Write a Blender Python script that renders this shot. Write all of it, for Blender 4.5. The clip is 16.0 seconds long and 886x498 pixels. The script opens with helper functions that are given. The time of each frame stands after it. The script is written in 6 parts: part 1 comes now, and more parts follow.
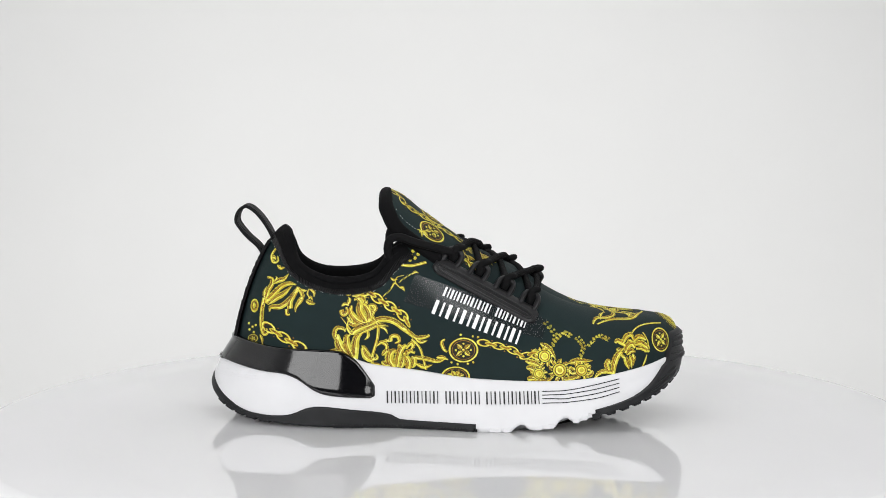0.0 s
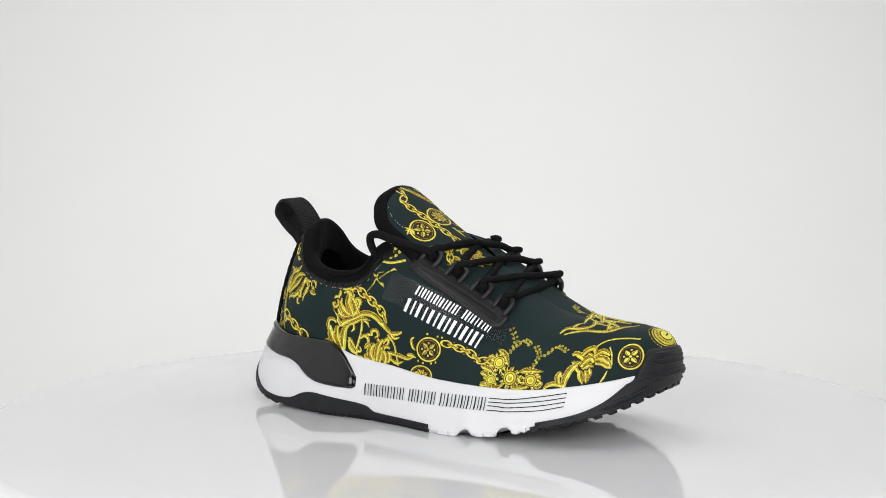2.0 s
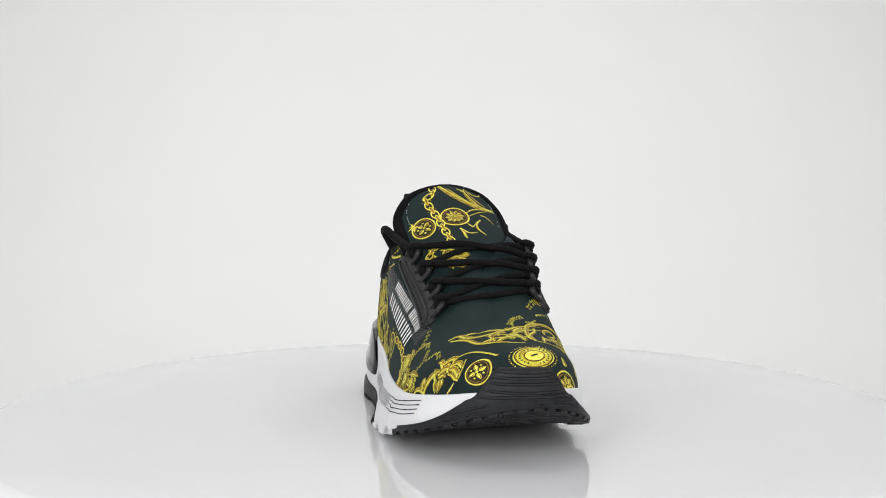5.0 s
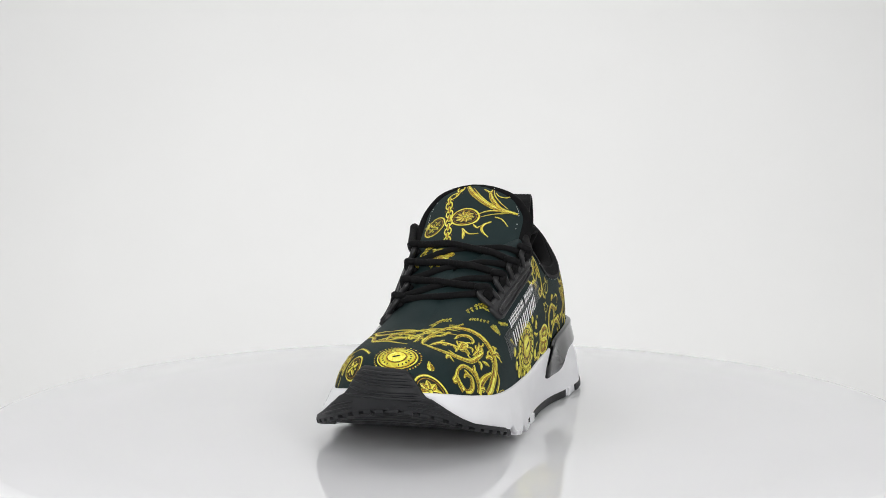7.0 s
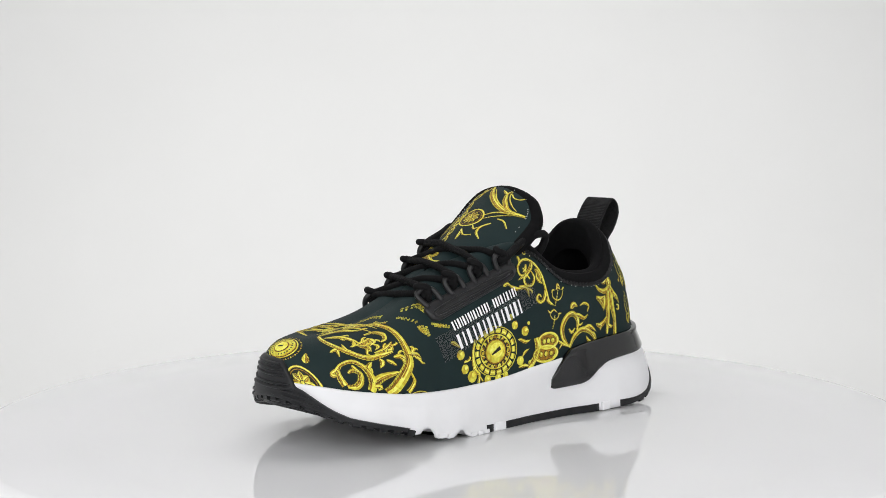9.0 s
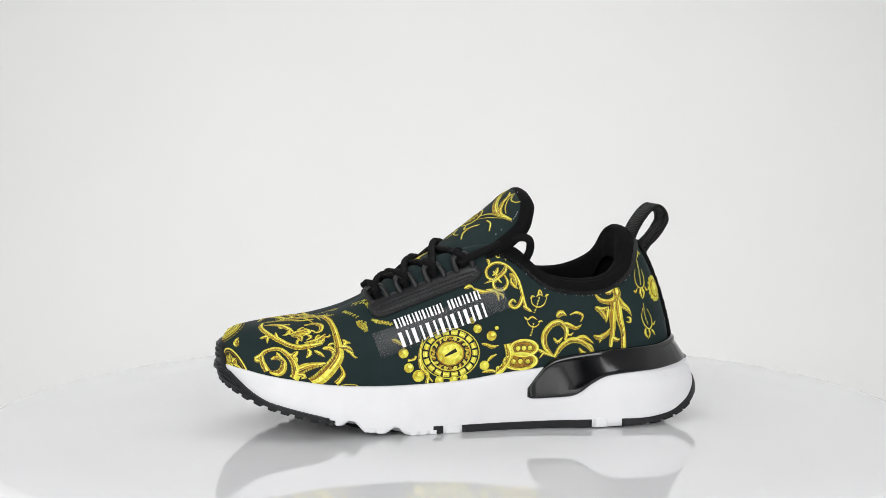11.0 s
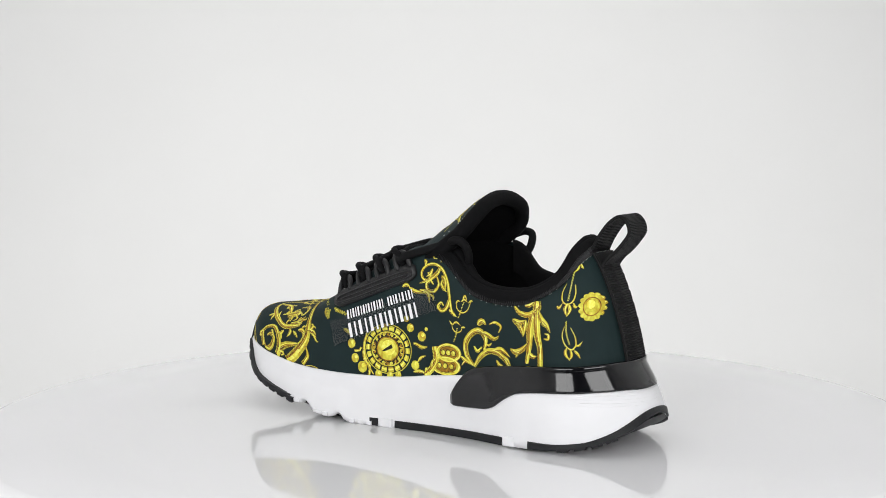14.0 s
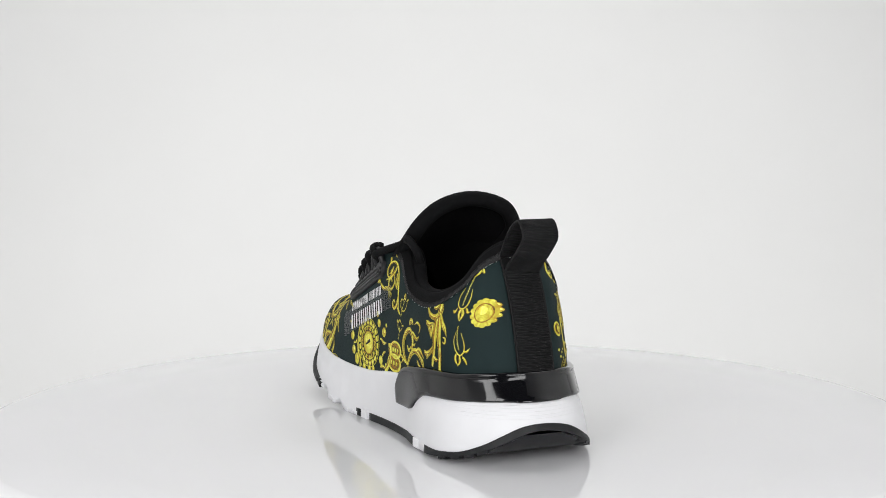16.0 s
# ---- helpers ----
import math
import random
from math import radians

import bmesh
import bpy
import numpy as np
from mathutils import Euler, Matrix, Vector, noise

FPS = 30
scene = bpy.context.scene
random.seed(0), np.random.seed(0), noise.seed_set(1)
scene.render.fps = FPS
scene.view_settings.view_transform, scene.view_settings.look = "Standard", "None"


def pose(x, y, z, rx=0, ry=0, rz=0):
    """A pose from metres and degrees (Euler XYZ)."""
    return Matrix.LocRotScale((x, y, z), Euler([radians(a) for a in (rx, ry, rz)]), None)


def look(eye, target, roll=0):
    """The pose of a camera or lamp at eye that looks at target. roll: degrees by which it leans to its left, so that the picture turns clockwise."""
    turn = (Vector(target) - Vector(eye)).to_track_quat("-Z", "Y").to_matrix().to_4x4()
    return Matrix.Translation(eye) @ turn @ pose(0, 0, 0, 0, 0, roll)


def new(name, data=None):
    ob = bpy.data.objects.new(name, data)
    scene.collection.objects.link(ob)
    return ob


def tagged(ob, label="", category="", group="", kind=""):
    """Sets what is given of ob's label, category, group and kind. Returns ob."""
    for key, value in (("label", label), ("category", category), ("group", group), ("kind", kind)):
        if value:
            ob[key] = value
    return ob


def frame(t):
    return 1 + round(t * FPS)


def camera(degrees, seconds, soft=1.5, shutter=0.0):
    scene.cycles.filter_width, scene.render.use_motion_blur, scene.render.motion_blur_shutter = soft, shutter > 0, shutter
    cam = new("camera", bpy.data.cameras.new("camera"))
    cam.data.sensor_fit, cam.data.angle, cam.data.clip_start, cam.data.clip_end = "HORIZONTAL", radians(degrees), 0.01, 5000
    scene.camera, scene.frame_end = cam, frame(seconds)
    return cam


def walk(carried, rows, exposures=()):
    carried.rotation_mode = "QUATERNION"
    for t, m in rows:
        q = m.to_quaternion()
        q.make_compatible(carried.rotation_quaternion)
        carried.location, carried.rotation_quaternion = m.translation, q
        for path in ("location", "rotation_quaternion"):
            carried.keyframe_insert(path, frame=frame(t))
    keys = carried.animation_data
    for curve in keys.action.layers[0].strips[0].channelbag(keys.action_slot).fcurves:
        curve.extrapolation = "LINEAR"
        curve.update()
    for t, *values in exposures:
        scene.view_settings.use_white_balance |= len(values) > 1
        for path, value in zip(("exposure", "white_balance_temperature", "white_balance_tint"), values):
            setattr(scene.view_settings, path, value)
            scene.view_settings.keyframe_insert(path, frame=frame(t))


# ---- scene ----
cam = camera(33.46, 16.0, soft=0.8)
EYE = pose(-0.00526, -0.91874, 0.19313, 84.623, 0, 0)
walk(cam, [(0.0, EYE), (16.0, EYE)])

# ---- light: a white product-photo booth ----
world = bpy.data.worlds.new("studio")
scene.world = world
world.use_nodes = True
world.node_tree.nodes["Background"].inputs[0].default_value = (0.9, 0.95, 1.0, 1)
world.node_tree.nodes["Background"].inputs[1].default_value = 0.25
scene.view_settings.exposure = -0.02


def softbox(name, eye, target, w, h, power, tint=(1, 1, 1)):
    la = bpy.data.lights.new(name, "AREA")
    la.shape, la.size, la.size_y, la.energy, la.color = "RECTANGLE", w, h, power, tint
    ob = new(name, la)
    ob.matrix_world = look(eye, target)
    return ob


softbox("softbox_left", (-0.62, -1.25, 0.55), (0, 0, 0.12), 0.7, 0.8, 10.2)
softbox("softbox_right", (0.50, -1.25, 0.55), (0, 0, 0.12), 0.6, 0.8, 8.6)
# unseen overhead fill, added so that the backdrop is bright and even
softbox("top_fill", (0, 0.42, 1.65), (0, 0.42, 0), 2.5, 1.1, 15.0)


# ---- materials ----
def mat(name, color, rough=0.5, metal=0.0, var=0.15, scale=60.0, bump=0.0, bscale=400.0, spec=0.5,
        coat=0.0, sheen=0.0, random_tint=0.0):
    m = bpy.data.materials.new(name)
    m.use_nodes = True
    nt = m.node_tree
    b = nt.nodes["Principled BSDF"]
    b.inputs["Roughness"].default_value = rough
    b.inputs["Metallic"].default_value = metal
    b.inputs["Specular IOR Level"].default_value = spec
    b.inputs["Coat Weight"].default_value = coat
    b.inputs["Coat Roughness"].default_value = 0.04
    b.inputs["Sheen Weight"].default_value = sheen
    tc = nt.nodes.new("ShaderNodeTexCoord")
    n1 = nt.nodes.new("ShaderNodeTexNoise")
    n1.inputs["Scale"].default_value = scale
    n1.inputs["Detail"].default_value = 5
    nt.links.new(tc.outputs["Object"], n1.inputs["Vector"])
    ramp = nt.nodes.new("ShaderNodeMapRange")
    ramp.inputs["From Min"].default_value, ramp.inputs["From Max"].default_value = 0.3, 0.7
    ramp.inputs["To Min"].default_value, ramp.inputs["To Max"].default_value = 1 - var, 1 + var
    nt.links.new(n1.outputs["Fac"], ramp.inputs["Value"])
    mul = nt.nodes.new("ShaderNodeVectorMath")
    mul.operation = "SCALE"
    mul.inputs[0].default_value = color
    nt.links.new(ramp.outputs["Result"], mul.inputs["Scale"])
    nt.links.new(mul.outputs["Vector"], b.inputs["Base Color"])
    if bump:
        n2 = nt.nodes.new("ShaderNodeTexNoise")
        n2.inputs["Scale"].default_value = bscale
        n2.inputs["Detail"].default_value = 3
        nt.links.new(tc.outputs["Object"], n2.inputs["Vector"])
        bp = nt.nodes.new("ShaderNodeBump")
        bp.inputs["Strength"].default_value = bump
        bp.inputs["Distance"].default_value = 0.0004
        nt.links.new(n2.outputs["Fac"], bp.inputs["Height"])
        nt.links.new(bp.outputs["Normal"], b.inputs["Normal"])
    return m


def gold_print(name, pale, mid, deep, scale):
    """Printed gold: a painterly run from pale lemon to ochre."""
    m = mat(name, mid, 0.55, var=0.1, spec=0.3)
    nt = m.node_tree
    b = nt.nodes["Principled BSDF"]
    tc = nt.nodes["Texture Coordinate"]
    n = nt.nodes.new("ShaderNodeTexNoise")
    n.inputs["Scale"].default_value = scale
    n.inputs["Detail"].default_value = 4
    n.inputs["Distortion"].default_value = 1.8
    nt.links.new(tc.outputs["Object"], n.inputs["Vector"])
    r = nt.nodes.new("ShaderNodeValToRGB")
    e = r.color_ramp.elements
    e[0].position, e[0].color = 0.34, (*deep, 1)
    e[-1].position, e[-1].color = 0.64, (*pale, 1)
    k = e.new(0.49)
    k.color = (*mid, 1)
    nt.links.new(n.outputs["Fac"], r.inputs["Fac"])
    nt.links.new(r.outputs["Color"], b.inputs["Base Color"])
    return m


M_SWEEP = mat("white_paper", (0.86, 0.86, 0.855), 0.9, var=0.012, scale=3, bump=0.05, bscale=300)
M_DARKROOM = mat("dark_studio_paint", (0.03, 0.03, 0.032), 0.9, var=0.1, scale=4)
M_DISC = mat("white_gloss_acrylic", (0.70, 0.70, 0.715), 0.05, var=0.01, scale=8, spec=0.5)
disc_shader = M_DISC.node_tree.nodes["Principled BSDF"]
disc_shader.inputs["Subsurface Weight"].default_value = 0.8
disc_shader.inputs["Subsurface Radius"].default_value = (1.0, 0.97, 1.0)
disc_shader.inputs["Subsurface Scale"].default_value = 0.035
M_DISC_RIM = mat("white_plastic", (0.78, 0.78, 0.78), 0.35, var=0.02, scale=20)
M_FABRIC = mat("dark_green_neoprene", (0.0075, 0.0185, 0.0195), 0.7, var=0.10, scale=45, bump=0.25, bscale=2600, spec=0.2)
M_BLACK_KNIT = mat("black_neoprene_binding", (0.004, 0.004, 0.0045), 0.85, var=0.2, scale=300, bump=0.4, bscale=1800, spec=0.10)
M_LINING = mat("black_mesh_lining", (0.003, 0.003, 0.0035), 0.9, var=0.2, scale=500, bump=0.4, bscale=1500, spec=0.1)
M_RIBBON = mat("black_grosgrain", (0.005, 0.005, 0.0055), 0.65, var=0.15, scale=300, bump=0.2, bscale=2500, spec=0.22)
M_LACE = mat("black_cord", (0.005, 0.005, 0.0055), 0.75, var=0.2, scale=700, bump=0.6, bscale=1600, spec=0.12)
M_RAIL = mat("matte_black_rubber", (0.013, 0.013, 0.014), 0.42, var=0.12, scale=200, bump=0.1, bscale=900, spec=0.35)
M_GLOSS = mat("black_gloss_plastic", (0.004, 0.004, 0.005), 0.09, var=0.1, scale=60, spec=0.55)
M_WHITE = mat("white_foam", (0.755, 0.755, 0.775), 0.5, var=0.02, scale=60, bump=0.06, bscale=1400, spec=0.35)
M_OUTSOLE = mat("charcoal_rubber", (0.010, 0.0105, 0.012), 0.5, var=0.15, scale=150, bump=0.15, bscale=900, spec=0.3)
M_INK = mat("dark_grey_ink", (0.015, 0.016, 0.018), 0.5, var=0.1, scale=300)
M_WHITE_INK = mat("white_ink", (0.85, 0.85, 0.86), 0.45, var=0.04, scale=300)
M_GOLD = gold_print("gold_print", (0.72, 0.69, 0.080), (0.555, 0.495, 0.038), (0.46, 0.29, 0.016), 130)
M_PALE = gold_print("pale_gold_print", (0.89, 0.88, 0.22), (0.81, 0.77, 0.10), (0.72, 0.60, 0.04), 200)
M_OCHRE = gold_print("ochre_print", (0.42, 0.24, 0.012), (0.28, 0.13, 0.008), (0.10, 0.045, 0.005), 260)
M_EDGE = mat("dark_brown_print", (0.014, 0.013, 0.007), 0.6, var=0.3, scale=400, spec=0.3)
M_STITCH = mat("pale_thread", (0.45, 0.50, 0.48), 0.7, var=0.2, scale=500)
M_THREAD = mat("black_thread", (0.007, 0.007, 0.008), 0.5, var=0.2, scale=500)


def film_material():
    """Thin smoked clear film: half see-through, slightly glossy."""
    m = mat("smoked_clear_film", (0.040, 0.042, 0.046), 0.22, var=0.05, scale=40, spec=0.7)
    m.node_tree.nodes["Principled BSDF"].inputs["Alpha"].default_value = 0.36
    return m


M_FILM = film_material()


# ---- small tools ----
def pchip(xs, ys):
    """A smooth monotone curve through points; takes a number."""
    xs, ys = np.array(xs, float), np.array(ys, float)
    h, d = np.diff(xs), np.diff(ys) / np.diff(xs)
    m = np.zeros(len(xs))
    m[0], m[-1] = d[0], d[-1]
    for i in range(1, len(xs) - 1):
        if d[i - 1] * d[i] > 0:
            w1, w2 = 2 * h[i] + h[i - 1], h[i] + 2 * h[i - 1]
            m[i] = (w1 + w2) / (w1 / d[i - 1] + w2 / d[i])

    def f(x):
        x = min(max(x, xs[0]), xs[-1])
        i = min(int(np.searchsorted(xs, x, side="right")) - 1, len(xs) - 2)
        t = (x - xs[i]) / h[i]
        return float((1 + 2 * t) * (1 - t) ** 2 * ys[i] + t * (1 - t) ** 2 * h[i] * m[i]
                     + t * t * (3 - 2 * t) * ys[i + 1] + t * t * (t - 1) * h[i] * m[i + 1])
    return f


def spline(points, n, closed=False):
    """Catmull-Rom through points, n samples a span."""
    P = [np.array(p, float) for p in points]
    k = len(P)
    out = []
    for i in range(k if closed else k - 1):
        a = P[i - 1] if (i > 0 or closed) else 2 * P[0] - P[1]
        b, c = P[i], P[(i + 1) % k]
        d = P[(i + 2) % k] if (i + 2 < k or closed) else 2 * P[-1] - P[-2]
        for j in range(n):
            t = j / n
            out.append(0.5 * (2 * b + (c - a) * t + (2 * a - 5 * b + 4 * c - d) * t * t
                              + (3 * b - a - 3 * c + d) * t ** 3))
    if not closed:
        out.append(P[-1])
    return np.array(out)


def part(name, verts, faces, material, parent, label="", smooth=True, slots=None, mids=None):
    """One mesh object under a thing or part; verts in millimetres."""
    me = bpy.data.meshes.new(name)
    me.from_pydata([tuple(float(c) * 0.001 for c in v) for v in verts], [], [tuple(f) for f in faces])
    for m in (slots or [material]):
        me.materials.append(m)
    if mids is not None:
        me.polygons.foreach_set("material_index", mids)
    me.polygons.foreach_set("use_smooth", [smooth] * len(me.polygons))
    me.update()
    ob = new(name, me)
    ob.parent = parent
    if label:
        tagged(ob, label)
    return ob


def recalc(ob):
    bm = bmesh.new()
    bm.from_mesh(ob.data)
    bmesh.ops.recalc_face_normals(bm, faces=bm.faces)
    bm.to_mesh(ob.data)
    bm.free()
    return ob


def grid_faces(nu, nv, closed_u=False, closed_v=False, base=0):
    fs = []
    for i in range(nu if closed_u else nu - 1):
        for j in range(nv if closed_v else nv - 1):
            a, b = i, (i + 1) % nu
            c, d = j, (j + 1) % nv
            fs.append((base + a * nv + c, base + b * nv + c, base + b * nv + d, base + a * nv + d))
    return fs


def tube(path, r, sides=8, squash=1.0, up=None, caps=True):
    """Verts and faces of a cord along a path; r a number or one a point."""
    P = np.array(path, float)
    n = len(P)
    T = np.gradient(P, axis=0)
    T /= np.linalg.norm(T, axis=1)[:, None] + 1e-12
    ref = np.array(up if up is not None else (0.13, 0.21, 0.97))
    vs, N = [], None
    for i in range(n):
        if N is None or up is not None:
            N = ref - T[i] * np.dot(ref, T[i])
        else:
            N = N - T[i] * np.dot(N, T[i])
        N = N / (np.linalg.norm(N) + 1e-12)
        B = np.cross(T[i], N)
        ri = r[i] if hasattr(r, "__len__") else r
        for k in range(sides):
            a = 2 * math.pi * k / sides
            vs.append(P[i] + ri * (math.cos(a) * N * squash + math.sin(a) * B))
    fs = grid_faces(n, sides, closed_v=True)
    if caps:
        fs.append(tuple(range(sides))[::-1])
        fs.append(tuple((n - 1) * sides + k for k in range(sides)))
    return vs, fs


def join(pieces):
    vs, fs = [], []
    for v, f in pieces:
        k = len(vs)
        vs += list(v)
        fs += [tuple(i + k for i in q) for q in f]
    return vs, fs


# ---- the booth ----
def booth():
    w = 2.6
    prof = [(-2.6, -0.10)] + [(-2.6 + 0.25 * i, -0.10) for i in range(1, 12)]
    prof += [(0.55 + 0.5 * math.sin(a), 0.40 - 0.5 * math.cos(a)) for a in np.linspace(0, math.pi / 2, 16)]
    prof += [(1.05, 0.8), (1.05, 1.6), (1.05, 2.4)]
    vs, fs = [], []
    for x in (-w / 2, w / 2):
        vs += [(x * 1000, y * 1000, z * 1000) for y, z in prof]
    n = len(prof)
    fs = [(i, i + n, i + n + 1, i + 1) for i in range(n - 1)]
    ob = part("backdrop", vs, fs, M_SWEEP, None)
    tagged(ob, "seamless white paper backdrop sweeping up behind the turntable", "backdrop", kind="structure")
    ob.modifiers.new("thick", "SOLIDIFY").thickness = 0.004
    ob.modifiers["thick"].offset = 0

    def slab(name, a, b, m, label, cat):
        (x0, y0, z0), (x1, y1, z1) = a, b
        v = [(x * 1000, y * 1000, z * 1000) for x in (x0, x1) for y in (y0, y1) for z in (z0, z1)]
        f = [(0, 1, 3, 2), (4, 6, 7, 5), (0, 4, 5, 1), (2, 3, 7, 6), (0, 2, 6, 4), (1, 5, 7, 3)]
        o = part(name, v, f, m, None, smooth=False)
        return tagged(o, label, cat, kind="structure")
    slab("wall_left", (-1.42, -2.7, -0.12), (-1.32, 1.2, 2.5), M_SWEEP, "plain white side wall of the photo booth", "wall")
    slab("wall_right", (1.32, -2.7, -0.12), (1.42, 1.2, 2.5), M_SWEEP, "plain white side wall of the photo booth", "wall")
    slab("wall_back", (-1.42, -2.8, -0.12), (1.42, -2.7, 2.5), M_DARKROOM, "dark wall behind the camera", "wall")
    slab("ceiling", (-1.42, -2.8, 2.5), (1.42, 1.2, 2.6), M_DARKROOM, "dark ceiling above the photo booth", "ceiling")
    slab("floor", (-1.42, -2.8, -0.22), (1.42, 1.2, -0.12), M_DARKROOM, "dark studio floor under the paper", "floor")


booth()


def lathe(prof, n, c=(0, 0)):
    vs = [(c[0] + r * math.cos(2 * math.pi * k / n), c[1] + r * math.sin(2 * math.pi * k / n), z)
          for k in range(n) for r, z in prof]
    fs = grid_faces(n, len(prof), closed_u=True)
    return vs, fs


turntable = new("turntable")
tagged(turntable, "round glossy white display turntable carrying the sneaker", "turntable")
R_DISC = 296
recalc(part("disc", *lathe([(0.01, 2), (R_DISC - 60, 2), (R_DISC - 7, 2), (R_DISC - 4.4, 1.5), (R_DISC - 2.1, 0.1), (R_DISC - 0.6, -2), (R_DISC, -4.6), (R_DISC, -7),
                           (R_DISC - 0.8, -9), (R_DISC - 3, -10), (80, -10.2), (0.01, -10.2)], 320), M_DISC, turntable, "glossy white acrylic disc"))
recalc(part("base", *lathe([(0.01, -10.4), (118, -10.6), (122, -13), (124, -60), (128, -94), (126, -97.5), (0.01, -97.5)], 96), M_DISC_RIM,
     turntable, "white plastic motor base"))

# ---- the sneaker: x to the toe, y to its outer side, z up, in millimetres ----
from mathutils.bvhtree import BVHTree

sneaker = new("sneaker")
tagged(sneaker, "dark green gold-printed sneaker with black laces and white sole", "sneaker")

# outlines in plan, from the heel round the inner side to the toe and back along the outer side
FOOT = [(-151.5, 13), (-146, -7), (-129, -23.5), (-103, -34), (-70, -40), (-40, -40), (-10, -46), (18, -54), (50, -57),
        (80, -55.5), (106, -47.5), (126.5, -31.5), (140, -10), (144, 11), (139, 27.5), (126, 41.5), (106, 51.3), (80, 56.5), (50, 58),
        (14, 54.5), (-20, 52), (-50, 53.5), (-82, 60), (-112, 60.5), (-137, 49), (-149.5, 33)]
RIM = [(-137.2, 13), (-132, -3.5), (-120, -15.5), (-101, -26.5), (-70, -34), (-40, -36), (-10, -40), (18, -45), (50, -48),
       (77, -48), (102, -42), (125.5, -28.5), (141.5, -8.3), (146.4, 11), (141.5, 27.3), (125.5, 40.3), (102, 48), (77, 51.5), (50, 52.5),
       (14, 53), (-20, 53.5), (-50, 54.5), (-82, 55), (-111.5, 52), (-128, 41), (-135.5, 28)]
NSUB = 12
foot = spline(FOOT, NSUB, True)
rim = spline(RIM, NSUB, True)
NU = len(foot)

z_bottom0 = pchip([-152, -149, -143, -134, -122, -110, -98, -69, -35, 15, 33, 50, 67, 86, 101, 110, 120, 130, 137, 145, 149],
                  [23.5, 19, 14, 9.6, 6.4, 4.6, 3.4, 2.4, 2, 2, 2.2, 3.8, 6.4, 12, 15.8, 18.2, 21.2, 25.5, 29.3, 34.2, 37.6])
z_rim = pchip([-139, -120, -103, -83, -69, -50, -18, 0, 16, 50, 67, 84, 101, 118, 133, 144],
              [49.8, 47.6, 46.9, 46.6, 45.2, 39, 35, 32.4, 31, 30, 30.4, 31.6, 34, 36.8, 40, 42.2])



def z_bottom(x, y=0):
    """Underside, with the flex notches that cut up into the foam."""
    z = z_bottom0(x)
    off = 6 if y > 0 else 0
    for cx, w, hgt in ((40 + off, 4.2, 4.2), (66 + off, 4.6, 4.6)):
        z += hgt * math.exp(-((x - cx) / w) ** 4)
    return z


def wall(i, s):
    """A point of the sole's wall over outline sample i; s runs 0..1 from the bottom edge to the rim."""
    a, b = foot[i % NU], rim[i % NU]
    k = s + 0.16 * math.sin(math.pi * s) * (-1 if s < 0.6 else -0.5)
    p = a + (b - a) * k
    z0, z1 = z_bottom(a[0], a[1]), z_rim(b[0])
    return np.array((p[0], p[1], z0 + (z1 - z0) * s))


def wall_at(i, z):
    """The wall at a height in millimetres."""
    a, b = foot[i % NU], rim[i % NU]
    z0, z1 = z_bottom(a[0], a[1]), z_rim(b[0])
    return wall(i, min(max((z - z0) / (z1 - z0), 0), 1))


def outward(i):
    t = foot[(i + 1) % NU] - foot[i - 1]
    n = np.array((-t[1], t[0], 0.0))
    n /= np.linalg.norm(n)
    c = foot[i % NU] - np.array((min(max(foot[i % NU][0], -95), 95), 6))
    return n if np.dot(n[:2], c) > 0 else -n


OUT = [outward(i) for i in range(NU)]


def midsole():
    rows = 12
    vs = [wall(i, s) for i in range(NU) for s in np.linspace(0, 1, rows)]
    fs = grid_faces(NU, rows, closed_u=True)
    # rolled lip and top, and the underside
    k = len(vs)
    for i in range(NU):
        b = rim[i]
        n = OUT[i]
        z = z_rim(b[0])
        for d, dz in ((0.4, 0.9), (1.4, 1.2), (3.0, 0.6), (9.0, -4)):
            vs.append((b[0] - n[0] * d, b[1] - n[1] * d, z + dz))
    for i in range(NU):
        j = (i + 1) % NU
        fs.append((i * rows + rows - 1, j * rows + rows - 1, k + j * 4, k + i * 4))
        for m in range(3):
            fs.append((k + i * 4 + m, k + j * 4 + m, k + j * 4 + m + 1, k + i * 4 + m + 1))
    k2 = len(vs)
    for i in range(NU):
        a = foot[i]
        vs.append((a[0] * 0.97, 6 + (a[1] - 6) * 0.93, z_bottom(a[0], a[1])))
    for i in range(NU):
        j = (i + 1) % NU
        fs.append((j * rows, i * rows, k2 + i, k2 + j))
    fs.append(tuple(k2 + i for i in range(NU)))
    fs.append(tuple(k + i * 4 + 3 for i in range(NU))[::-1])
    ob = part("midsole", vs, fs, M_WHITE, sneaker, "smooth white foam midsole")
    return recalc(ob)


MIDSOLE = midsole()


